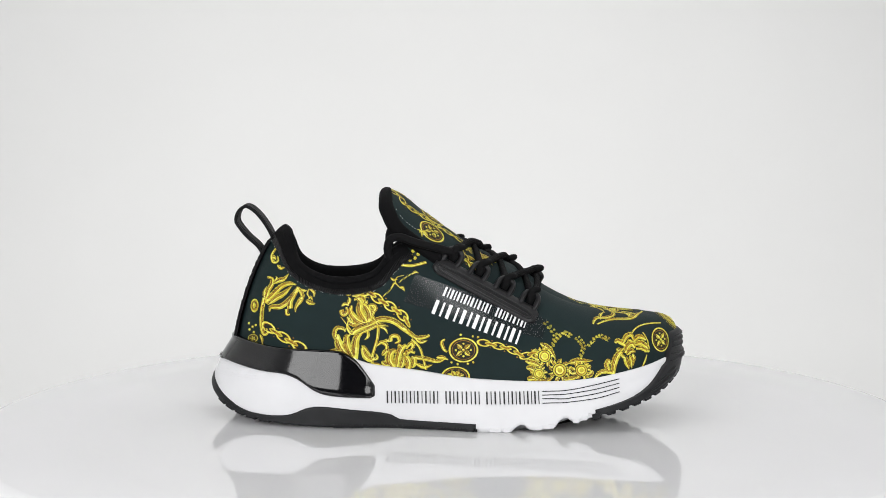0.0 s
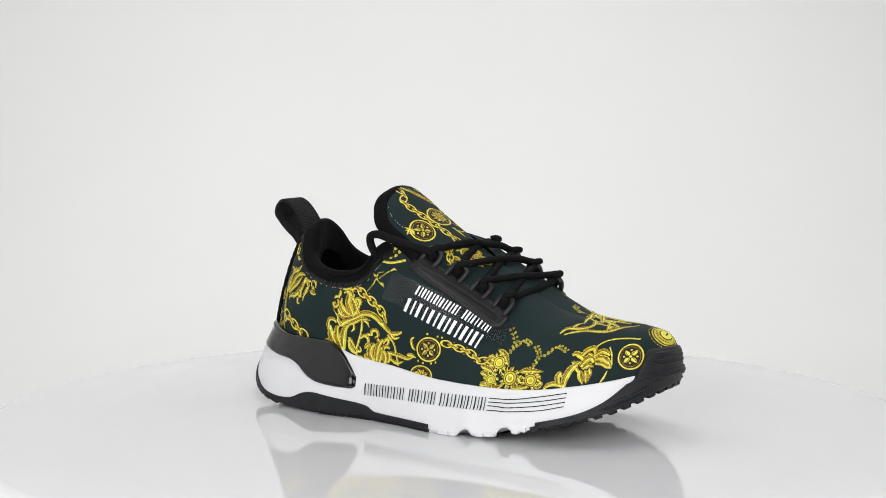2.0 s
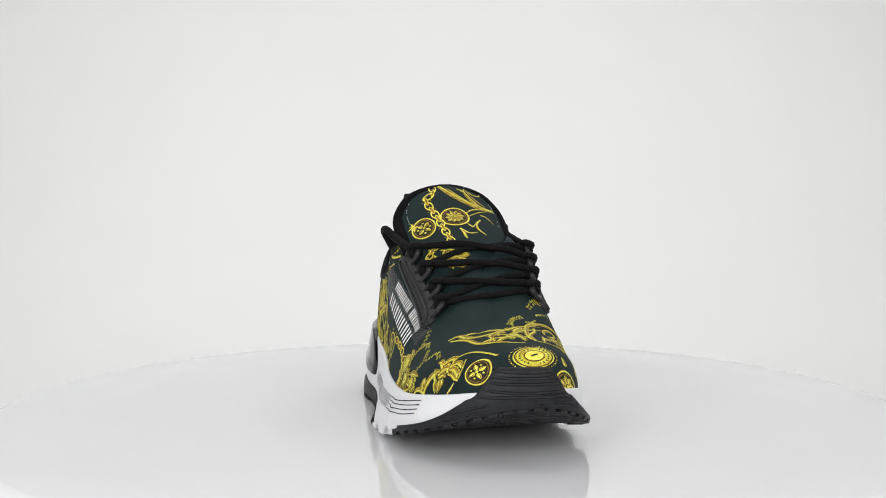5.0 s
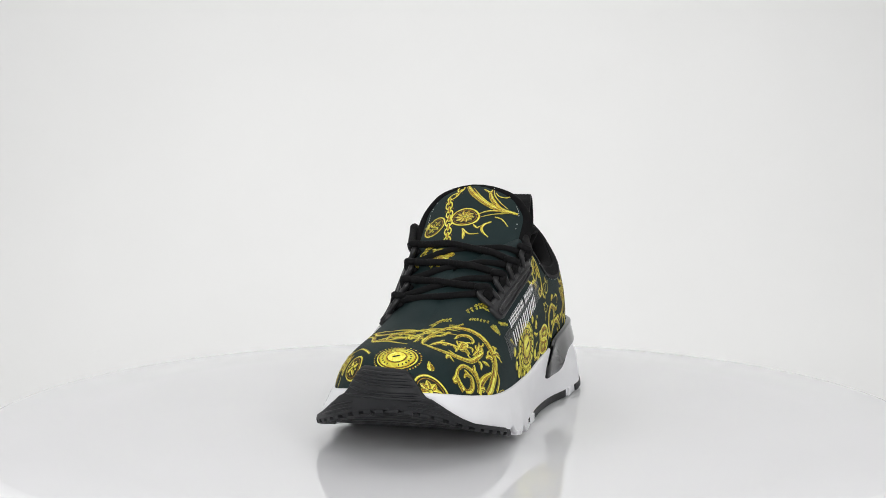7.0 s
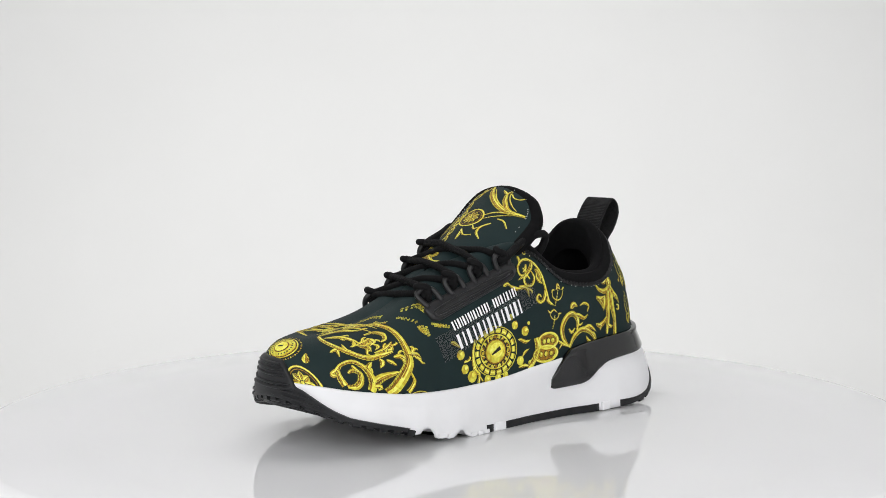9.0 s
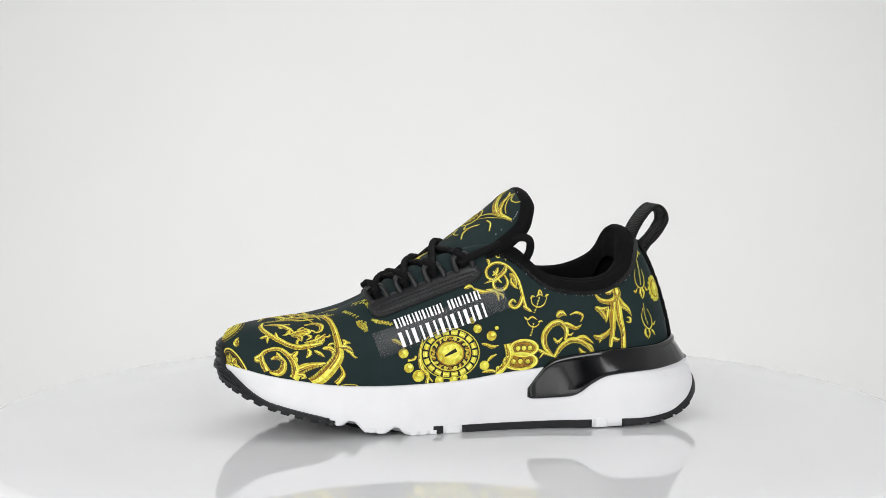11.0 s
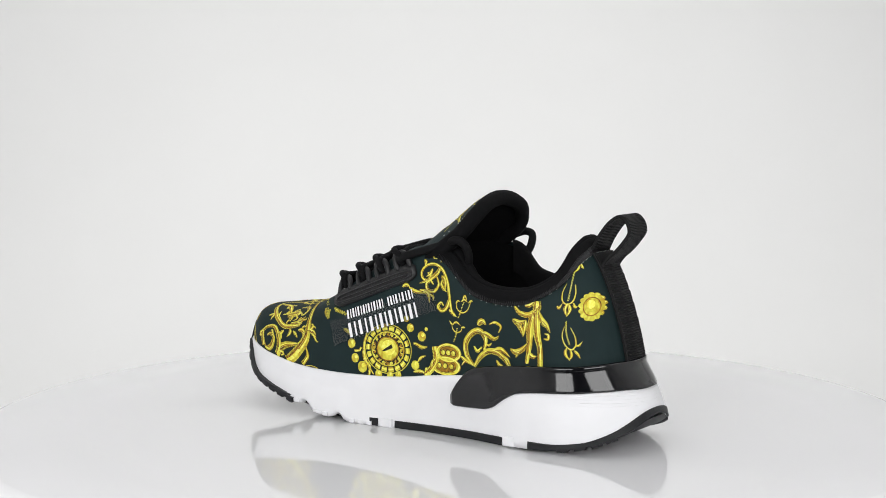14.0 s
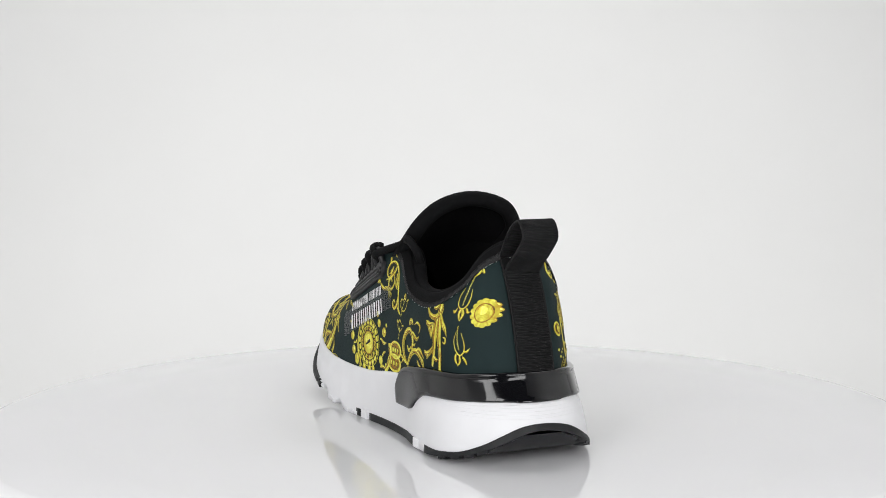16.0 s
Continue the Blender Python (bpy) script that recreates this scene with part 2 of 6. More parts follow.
def shell(name, idx, lows, highs, thick, material, parent, label="", rows=8, surf=None):
    """A skin laid on the sole's wall between two heights along a run of outline samples, with a rounded edge."""
    surf = surf or wall_at
    vs = []
    prof = [(0.0, -0.6), (0.0, 0.55), (0.03, 0.9), (0.08, 1.0)] + [(v, 1.0) for v in np.linspace(0.16, 0.84, rows)] \
        + [(0.92, 1.0), (0.97, 0.9), (1.0, 0.55), (1.0, -0.6)]
    n = len(idx)
    for q, (i, lo, hi) in enumerate(zip(idx, lows, highs)):
        end = min(1.0, 0.25 + min(q, n - 1 - q) / 2.0) if idx[0] % NU != (idx[-1] + 1) % NU else 1.0
        for f, o in prof:
            vs.append(surf(i, lo + (hi - lo) * f) + OUT[i % NU] * (thick * o * (end if o > 0 else 1)))
    fs = grid_faces(n, len(prof))
    fs.append(tuple(range(len(prof))))
    fs.append(tuple((n - 1) * len(prof) + k for k in range(len(prof)))[::-1])
    return recalc(part(name, vs, fs, material, parent, label))


def samples(lo_x, hi_x, side):
    """Outline samples of one side whose foot lies between two x, ordered along the outline."""
    return [i for i in range(NU) if lo_x <= foot[i][0] <= hi_x and ((i < NU // 2) == (side < 0))]


# glossy heel clip: wraps the heel, each arm drops to a blunt toe
def heel_clip():
    top_r = pchip([-147, -120, -103, -83, -70, -60, -52, -48, -45.5], [52.4, 49.4, 48.6, 48.4, 48, 43.5, 34, 28, 24.5])
    bot_r = pchip([-147, -120, -105, -95, -84, -76, -50, -45.5], [37.6, 34.2, 33.4, 30.5, 24, 21.5, 20, 22.5])
    top_l = pchip([-147, -120, -103, -83, -60, -50, -42, -36, -33], [52.4, 50.6, 49.8, 48.6, 46, 43.5, 36, 28, 24])
    bot_l = pchip([-147, -120, -100, -84, -74, -66, -60, -38, -33], [37.6, 36.0, 35.0, 33.2, 28.5, 23, 21.3, 20.5, 22.5])
    left = [i for i in range(NU // 2, NU) if foot[i][0] <= -33]
    right = [i for i in range(NU // 2) if foot[i][0] <= -45]
    idx = left + [i + NU for i in right]
    lows = [bot_l(foot[i % NU][0]) if i < NU else bot_r(foot[i % NU][0]) for i in idx]
    highs = [top_l(foot[i % NU][0]) if i < NU else top_r(foot[i % NU][0]) for i in idx]

    def surf(i, z):
        b = rim[i % NU]
        zr = z_rim(b[0])
        p = wall_at(i, z)
        if z > zr:
            p = p + np.array((0, 0, z - zr))
        return p
    shell("heel_clip", idx, lows, highs, 2.0, M_GLOSS, sneaker, "high-gloss black plastic heel clip", 10, surf)


heel_clip()


def heel_grooves():
    for k, z in enumerate((29.5, 31.2, 33, 34.8, 36.4)):
        idx = [i for i in range(NU // 2, NU) if foot[i][0] < -112 + 3 * k] + [i + NU for i in range(NU // 2) if foot[i][0] < -112 + 3 * k]
        path = [wall_at(i, z) + OUT[i % NU] * 0.05 for i in idx]
        taper = [0.16 * min(1, 0.15 + min(q, len(idx) - 1 - q) / 8) for q in range(len(idx))]
        recalc(part("ridge", *tube(path, taper, 5), M_WHITE, sneaker))


heel_grooves()


# charcoal outsole: heel wrap with the shank on the inner side, strip on the outer side
def outsole():
    top_in = pchip([-152, -146, -142, -138, -132, -123, -111, -103, -97, -89, -82, -60, -38, -32, -10, 15],
                   [27.0, 20.6, 17.4, 15, 11.8, 9.2, 8.2, 8.6, 10.0, 13.4, 14.6, 12.8, 10.2, 7.4, 6.6, 6.4])
    top_out = pchip([-152, -146, -138, -123, -103, -88, -60, -20, 14], [27.0, 20.6, 14.8, 9.2, 7.4, 7.4, 6.8, 6.4, 6.4])
    left = [i for i in range(NU // 2, NU) if foot[i][0] <= -90]
    right = [i for i in range(NU // 2) if foot[i][0] <= 15]
    idx = left + [i + NU for i in right]
    highs = [top_out(foot[i % NU][0]) if i < NU else top_in(foot[i % NU][0]) for i in idx]
    lows = [z_bottom0(foot[i % NU][0]) - 0.2 for i in idx]
    shell("outsole", idx, lows, highs, 0.9, M_OUTSOLE, sneaker, "charcoal rubber outsole with saw-tooth tread", 6)
    mid = [i for i in range(NU // 2, NU) if -75 <= foot[i][0] <= 7]
    shell("outsole", mid, [z_bottom0(foot[i][0]) - 0.2 for i in mid], [top_out(foot[i][0]) for i in mid], 0.8, M_OUTSOLE, sneaker,
          "charcoal rubber outsole strip along the shank", 4)
    spot = [i for i in range(NU // 2, NU) if 16 <= foot[i][0] <= 24]
    shell("outsole", spot, [z_bottom0(foot[i][0]) - 0.1 for i in spot], [6.6 for i in spot], 0.8, M_OUTSOLE, sneaker,
          "small charcoal rubber pad", 3)
    # underside plate with cross ribs, following the toe spring and the heel
    inner = np.array([foot[i] for i in range(NU) if i <= 13 * NSUB])
    outer = np.array([foot[i] for i in range(NU) if i >= 13 * NSUB] + [foot[0]])[::-1]
    vs, xs = [], np.linspace(-150.6, 147.8, 75)
    for x in xs:
        y0, y1 = np.interp(x, inner[:, 0], inner[:, 1]), np.interp(x, outer[:, 0], outer[:, 1])
        inset = 4.0 if 18 < x < 84 else 0.4
        z = z_bottom0(x) - (0.35 if not 18 < x < 84 else -0.8)
        for f in np.linspace(0, 1, 7):
            vs.append((x, y0 + inset + (y1 - y0 - 2 * inset) * f, z))
    recalc(part("tread_plate", vs, grid_faces(len(xs), 7), M_OUTSOLE, sneaker, "charcoal rubber tread"))
    for x in np.linspace(98, 144, 9):
        y0, y1 = np.interp(x, inner[:, 0], inner[:, 1]), np.interp(x, outer[:, 0], outer[:, 1])
        path = [(x - 5 * (2 * f - 1) ** 2, y0 + 2 + (y1 - y0 - 4) * f, z_bottom0(x - 5 * (2 * f - 1) ** 2) + 0.1) for f in np.linspace(0.06, 0.94, 15)]
        recalc(part("tread_rib", *tube(path, 0.9, 6), M_OUTSOLE, sneaker))


outsole()


def block(c, ux, uy, uz, sx, sy, sz, chamfer=0.25):
    """A lug: a box with a narrower outer face."""
    vs = []
    for k, q in ((-1, 1.0), (0.6, 1.0), (1, 1 - chamfer)):
        for a, b in ((-1, -1), (1, -1), (1, 1), (-1, 1)):
            vs.append(np.array(c) + np.array(ux) * a * sx * q + np.array(uy) * b * sy * q + np.array(uz) * k * sz)
    fs = [(3, 2, 1, 0), (8, 9, 10, 11)]
    for r in range(2):
        for k in range(4):
            fs.append((r * 4 + k, r * 4 + (k + 1) % 4, r * 4 + 4 + (k + 1) % 4, r * 4 + 4 + k))
    return vs, fs


def lugs():
    """Tread blocks along the bottom edge: toe, heel and the white forefoot."""
    def lug(i, depth, width, m, drop=0.6, hgt=2.2, point=0.25, reach=0.7):
        a = foot[i % NU]
        t = foot[(i + 1) % NU] - foot[i - 1]
        L = np.linalg.norm(t)
        dz = (z_bottom0(foot[(i + 1) % NU][0]) - z_bottom0(foot[i - 1][0])) / L
        ux = np.array((t[0] / L, t[1] / L, dz))
        ux /= np.linalg.norm(ux)
        n = OUT[i % NU]
        uz = np.cross(ux, n)
        uz = -uz if uz[2] > 0 else uz
        c = np.array((a[0], a[1], z_bottom0(a[0]) + 0.4)) - n * (depth - reach)
        v, f = block(c + uz * (hgt * 0.5 - 0.4), ux, n, uz, width, depth, hgt * 0.5 + drop * 0.5, point)
        recalc(part("tread_lug", v, f, m, sneaker, smooth=False))
    last = None
    for i in range(NU):
        x = foot[i][0]
        p = foot[i]
        if last is not None and np.hypot(*(p - last)) < 7.4:
            continue
        if x > 84:
            lug(i, 5, 2.5, M_OUTSOLE, 1.9, 1.7, 0.1, 1.9)
            last = p
        elif -143 < x < -112:
            lug(i, 5, 3.3, M_OUTSOLE, 1.5, 2.0, 0.6)
            last = p
    # white bars between the flex notches and white inserts in the strip
    for i in range(NU):
        x, y = foot[i]
        if -84 < x < -77 and y > 0:
            lug(i, 3.2, 3.4, M_WHITE, 0.0, 0.2)
            v, f = block(wall_at(i, 5.4) + OUT[i] * 0.4, (1, 0, 0), (0, 0, 1), OUT[i], 3.6, 2.7, 1.0)
            recalc(part("white_insert", v, f, M_WHITE, sneaker, "white rubber insert", smooth=False))
            break
    i = min(range(NU // 2, NU), key=lambda k: abs(foot[k][0] - 11.5))
    v, f = block(wall_at(i, 4.6) + OUT[i] * 0.4, (1, 0, 0), (0, 0, 1), OUT[i], 4.4, 2.6, 1.0)
    recalc(part("white_insert", v, f, M_WHITE, sneaker, "white rubber insert", smooth=False))
    for xs, side in (((22, 27, 32, 50, 54, 58, 74, 78, 82), -1), ((24, 29, 36, 56, 61, 64, 81, 85, 89), 1)):
        for x0 in xs:
            i = min((k for k in range(NU) if (k < NU // 2) == (side < 0)), key=lambda k: abs(foot[k][0] - x0))
            v, f = block(np.array((foot[i][0], foot[i][1], z_bottom0(foot[i][0]) + 1.0)) - OUT[i] * 1.5, (1, 0, 0), (0, 1, 0), (0, 0, -1), 1.9, 2.0, 1.3)
            recalc(part("tread_lug", v, f, M_WHITE, sneaker, smooth=False))
    # fine teeth along the shank on the inner side, with a gap every 21 mm
    edge = np.array([foot[i] for i in range(NU // 2)])
    edge = edge[np.argsort(edge[:, 0])]
    for x in np.arange(-76, 14, 1.9):
        if (x + 76) % 21 < 2.2:
            continue
        y = float(np.interp(x, edge[:, 0], edge[:, 1]))
        v, f = block((x, y + 0.2, z_bottom0(x) + 0.7), (1, 0, 0), (0, 1, 0), (0, 0, -1), 0.6, 1.9, 1.0, 0.1)
        recalc(part("tread_rib", v, f, M_OUTSOLE, sneaker, smooth=False))


lugs()

# ---- upper: a skin between the rim and a top line (collar, throat and vamp ridge) ----
TOP = [(-107, 13, 119), (-106, 5, 118.5), (-103, -5, 114), (-94.5, -17.5, 99), (-74.5, -26.5, 90.3), (-50, -29, 93), (-33, -28, 109), (-5, -14, 112), (34, 11, 96),
       (57, 9, 80.5), (75, 7.5, 72), (92, 7, 68), (105, 7, 66), (109, 7.5, 65.6), (105, 7, 66), (92, 7, 68), (75, 7.5, 72), (57, 9, 80.5), (34, 11, 96),
       (-5, 37, 112), (-28, 39, 109), (-50, 45, 92.5), (-78, 46.5, 89.6), (-95.5, 40, 97.5), (-103, 31.5, 111.5), (-106.5, 22, 118)]
POWER = [1.35, 1.4, 1.5, 1.55, 1.55, 1.5, 1.42, 1.38, 1.5, 1.65, 2.0, 2.5, 3.5, 4.2, 3.6, 2.6, 2.3, 2.6, 2.7, 2.2, 2.5, 2.8, 2.5, 2.0, 1.6, 1.4]
top = spline(TOP, NSUB, True)
power = spline([(p, 0) for p in POWER], NSUB, True)[:, 0]


def skin(i, v, lift=0.0):
    """A point of the upper over outline sample i, v from the rim (0) to the top line (1)."""
    i = i % NU
    b = np.array((rim[i][0], rim[i][1], z_rim(rim[i][0]) - 3)) - OUT[i] * 1.6
    t = top[i]
    e = 2.0 / power[i]
    a = 1 - max(math.cos(math.pi * v / 2), 0) ** e
    h = math.sin(math.pi * v / 2) ** e
    p = np.array((b[0] + (t[0] - b[0]) * a, b[1] + (t[1] - b[1]) * a, b[2] + (t[2] - b[2]) * h))
    if lift:
        n = OUT[i] * math.cos(math.pi * v / 2) + np.array((0, 0, 1)) * math.sin(math.pi * v / 2)
        p = p + n * lift
    return p


NV = 34


def upper():
    vs = [skin(i, v) for i in range(NU) for v in np.linspace(0, 1, NV)]
    fs = grid_faces(NU, NV, closed_u=True)
    ob = part("upper", vs, fs, M_FABRIC, sneaker, "dark green neoprene upper with gold baroque print")
    return recalc(ob), BVHTree.FromPolygons([Vector(v) for v in vs], fs)


UPPER, UPPER_TREE = upper()


def lining():
    vs = []
    for i in range(NU):
        b = np.array((rim[i][0], rim[i][1], 40.0)) - OUT[i] * 7
        t = top[i].copy()
        out = OUT[i]
        c = np.array((min(max(t[0], -88), 90), 7.0, 0))
        inn = c - np.array((t[0], t[1], 0))
        inn /= np.linalg.norm(inn) + 1e-9
        t = t + inn * 4.5 - np.array((0, 0, 1.5))
        for s in np.linspace(0, 1, 8):
            p = t + (b - t) * s
            vs.append(p + inn * 3.0 * math.sin(math.pi * s))
    fs = grid_faces(NU, 8, closed_u=True)
    fs.append(tuple(i * 8 + 7 for i in range(NU)))
    recalc(part("lining", vs, fs, M_LINING, sneaker, "black padded lining"))


lining()

# collar run: from the inner throat corner back round the heel to the outer one
COLLAR = [i for i in range(NU // 2, NU) if top[i][0] < -24 and i >= 19 * NSUB] + [i + NU for i in range(NU // 2) if top[i][0] < -28 and i <= 7 * NSUB]


def band_start(i):
    """The v at which the binding's lower edge lies, about 9 mm below the top line."""
    return min(np.linspace(0.5, 0.95, 60), key=lambda v: abs(np.linalg.norm(skin(i, v) - top[i % NU]) - 9.0))


def collar():
    vs = []
    n = len(COLLAR)
    prof = []
    for q, i in enumerate(COLLAR):
        t = top[i % NU]
        c = np.array((min(max(t[0], -86), -50), 7.0))
        inn = np.array((c[0] - t[0], c[1] - t[1], 0))
        inn /= np.linalg.norm(inn)
        row = []
        v0 = band_start(i)
        for f in (0.0, 0.01, 0.2, 0.45, 0.7, 0.88):
            row.append(skin(i, v0 + (1 - v0) * f, 0.2 if f == 0 else 1.2))
        for a in np.linspace(0.0, math.pi, 8):
            row.append(t + inn * (2.6 - 4.2 * math.cos(a)) + np.array((0, 0, -1.5 + 3.9 * math.sin(a))))
        row.append(t + inn * 7.2 + np.array((0, 0, -9)))
        row.append(t + inn * 7.0 + np.array((0, 0, -18)))
        vs += row
        m = len(row)
    fs = grid_faces(n, m)
    recalc(part("collar_binding", vs, fs, M_BLACK_KNIT, sneaker, "padded black neoprene collar binding"))
    # zigzag stitch below the binding's edge
    pieces, dots = [], []
    starts = [band_start(i) for i in COLLAR]
    for q in range(0, n - 1):
        for h in (0.0, 0.5):
            def at(f, dv):
                return skin(COLLAR[q], starts[q] + dv, 0.9) * (1 - f) + skin(COLLAR[q + 1], starts[q + 1] + dv, 0.9) * f
            a, b, c = at(h, -0.012), at(h + 0.25, 0.055), at(h + 0.5, -0.012)
            pieces.append(tube([a, b, c], 0.42, 5))
            dots.append(tube([a + np.array((0, 0, -0.5)), a + np.array((0.25, 0, 0.25))], 0.24, 4))
    part("stitching", *join(pieces), M_THREAD, sneaker, "black zigzag stitching")
    part("stitching", *join([d for d in dots if random.random() < 0.28]), M_STITCH, sneaker, "pale flecks of thread along the collar seam")


collar()

# ---- tongue ----
T_SPINE = spline([(58, 76), (40, 88.5), (22, 101.5), (2, 116), (-16, 129), (-30, 140), (-38, 144.5)], 10)
T_LEN = len(T_SPINE)
t_half = pchip([0, 0.2, 0.5, 0.72, 0.86, 0.95, 1.0], [26, 30, 33.5, 34, 28, 19, 3])


def tongue_point(s, w, lift=0.0):
    k = s * (T_LEN - 1)
    i = min(int(k), T_LEN - 2)
    p = T_SPINE[i] * (1 - (k - i)) + T_SPINE[i + 1] * (k - i)
    d = T_SPINE[min(i + 2, T_LEN - 1)] - T_SPINE[max(i - 1, 0)]
    d = d / np.linalg.norm(d)
    nx, nz = d[1], -d[0]
    if nz < 0:
        nx, nz = -nx, -nz
    if s > 0.86:
        nx, nz = 0.62, 0.78
    hw = t_half(s)
    y = w * hw
    drop = (21 - 7.5 * min(1.0, s / 0.55)) * (y / 33) ** 2 - lift
    return np.array((p[0] - nx * drop, 6.2 + 4.0 * (1 - s) + y, p[1] - nz * drop))


def tongue():
    ns, nw = 44, 25
    S, Wd = np.linspace(0, 1, ns), np.linspace(-1, 1, nw)
    vs = [tongue_point(s, w) for s in S for w in Wd]
    fs = grid_faces(ns, nw)
    tree = BVHTree.FromPolygons([Vector(v) for v in vs], fs)
    k = len(vs)
    ob = recalc(part("tongue", vs, fs, M_FABRIC, sneaker, "printed dark green neoprene tongue"))
    vin = [tongue_point(s, w * 0.98, -4.5) for s in S for w in Wd]
    recalc(part("tongue_lining", vin, fs, M_LINING, sneaker, "black tongue lining"))
    # padded edge over the top, and its seam
    e0 = 0.5
    edge = [tongue_point(s, -0.97, -3.8) for s in np.linspace(e0, 1, 26)] + [tongue_point(s, 0.97, -3.8) for s in np.linspace(1, e0, 26)]
    edge = np.array(edge)
    for _ in range(3):
        edge[1:-1] = (edge[:-2] + edge[1:-1] * 2 + edge[2:]) / 4
    recalc(part("tongue_binding", *tube(edge, 4.7, 12), M_BLACK_KNIT, sneaker, "thick black binding along the tongue's edge"))
    dots = []
    for sgn in (-1, 1):
        for s in np.linspace(0.62, 0.97, 22):
            if random.random() < 0.45:
                continue
            a = tongue_point(s, sgn * 0.86, 0.2)
            dots.append(tube([a, a + np.array((-0.5, 0, 0.5))], 0.25, 4))
    part("stitching", *join(dots), M_STITCH, sneaker, "pale flecks of thread along the tongue seam")
    return ob, tree


TONGUE, TONGUE_TREE = tongue()


# ---- heel strip and pull loop ----
def ribbon_sweep(path, side, half, thick):
    """A flat band: path points, a sideways unit vector, half width, thickness."""
    P = np.array(path, float)
    T = np.gradient(P, axis=0)
    T /= np.linalg.norm(T, axis=1)[:, None]
    S = np.array(side, float)
    S /= np.linalg.norm(S)
    vs = []
    for p, t in zip(P, T):
        n = np.cross(t, S)
        n /= np.linalg.norm(n)
        for a, b in ((-1, -0.5), (-0.96, 0.5), (0.96, 0.5), (1, -0.5)):
            vs.append(p + S * half * a + n * thick * b)
    fs = grid_faces(len(P), 4, closed_v=True)
    fs += [(3, 2, 1, 0), tuple(len(vs) - 4 + k for k in range(4))]
    return vs, fs


def heel_strip():
    yc = 14.0
    cols = []
    for z in np.linspace(52, 112, 45):
        best = min(np.linspace(0, 0.98, 90), key=lambda v: abs(skin(0, v)[2] - z))
        p = skin(0, best)
        cols.append((p[0], z))
    rows = [(x - 0.9, yc, z) for x, z in cols]
    recalc(part("heel_strip", *ribbon_sweep(rows, (0.0, 1, 0), 11.0, 1.6), M_RIBBON, sneaker, "ribbed black grosgrain strip down the heel", smooth=False))
    ribs = []
    for x, z in cols[:-4]:
        ribs.append(tube([(x - 1.65, yc - 10.1, z), (x - 1.95, yc, z), (x - 1.65, yc + 10.1, z)], 0.46, 6))
    recalc(part("rib", *join(ribs), M_RIBBON, sneaker))
    for sgn in (-1, 1):
        recalc(part("selvedge", *tube([(x - 1.3, yc + sgn * 10.6, z) for x, z in cols], 0.7, 6), M_RIBBON, sneaker))
    loop = spline([(-118.5, 14, 104), (-122, 13.6, 109), (-127, 13, 113.5), (-131.5, 12, 119), (-134.5, 11, 124.5), (-132.8, 11, 130.5), (-128.2, 11, 133.4),
                   (-122.5, 12, 130), (-116.5, 12.5, 122.5), (-112.5, 13, 115), (-110.5, 13.5, 109)], 8)
    loop = [(x, y, z) for x, y, z in loop]
    recalc(part("pull_loop", *ribbon_sweep(loop, (0.0, 1, 0.0), 11.0, 1.7), M_RIBBON, sneaker, "black grosgrain heel pull loop"))
    L = np.array(loop)
    T = np.gradient(L, axis=0)
    lines = []
    for k in range(4, len(L) - 4):
        t = T[k] / np.linalg.norm(T[k])
        n = np.array((t[2], 0, -t[0]))
        for s in (-1, 1):
            lines.append(tube([L[k] + n * s * 0.75 + np.array((0, -10.4, 0)), L[k] + n * s * 0.75 + np.array((0, 10.4, 0))], 0.28, 4))
    part("rib", *join(lines), M_RIBBON, sneaker)


heel_strip()


# ---- toe cap: charcoal bumper with steps, flaring back along both sides ----
def toe_surface(i, z):
    zr = z_rim(rim[i % NU][0])
    if z <= zr - 2:
        return wall_at(i, z)
    v = min(np.linspace(0, 0.95, 60), key=lambda q: abs(skin(i, q)[2] - z))
    p = skin(i, v)
    p[2] = z
    lo = wall_at(i, zr - 2)
    k = min(max((z - (zr - 2)) / 6.0, 0), 1)
    return lo * (1 - k) + p * k if z < zr + 4 else p


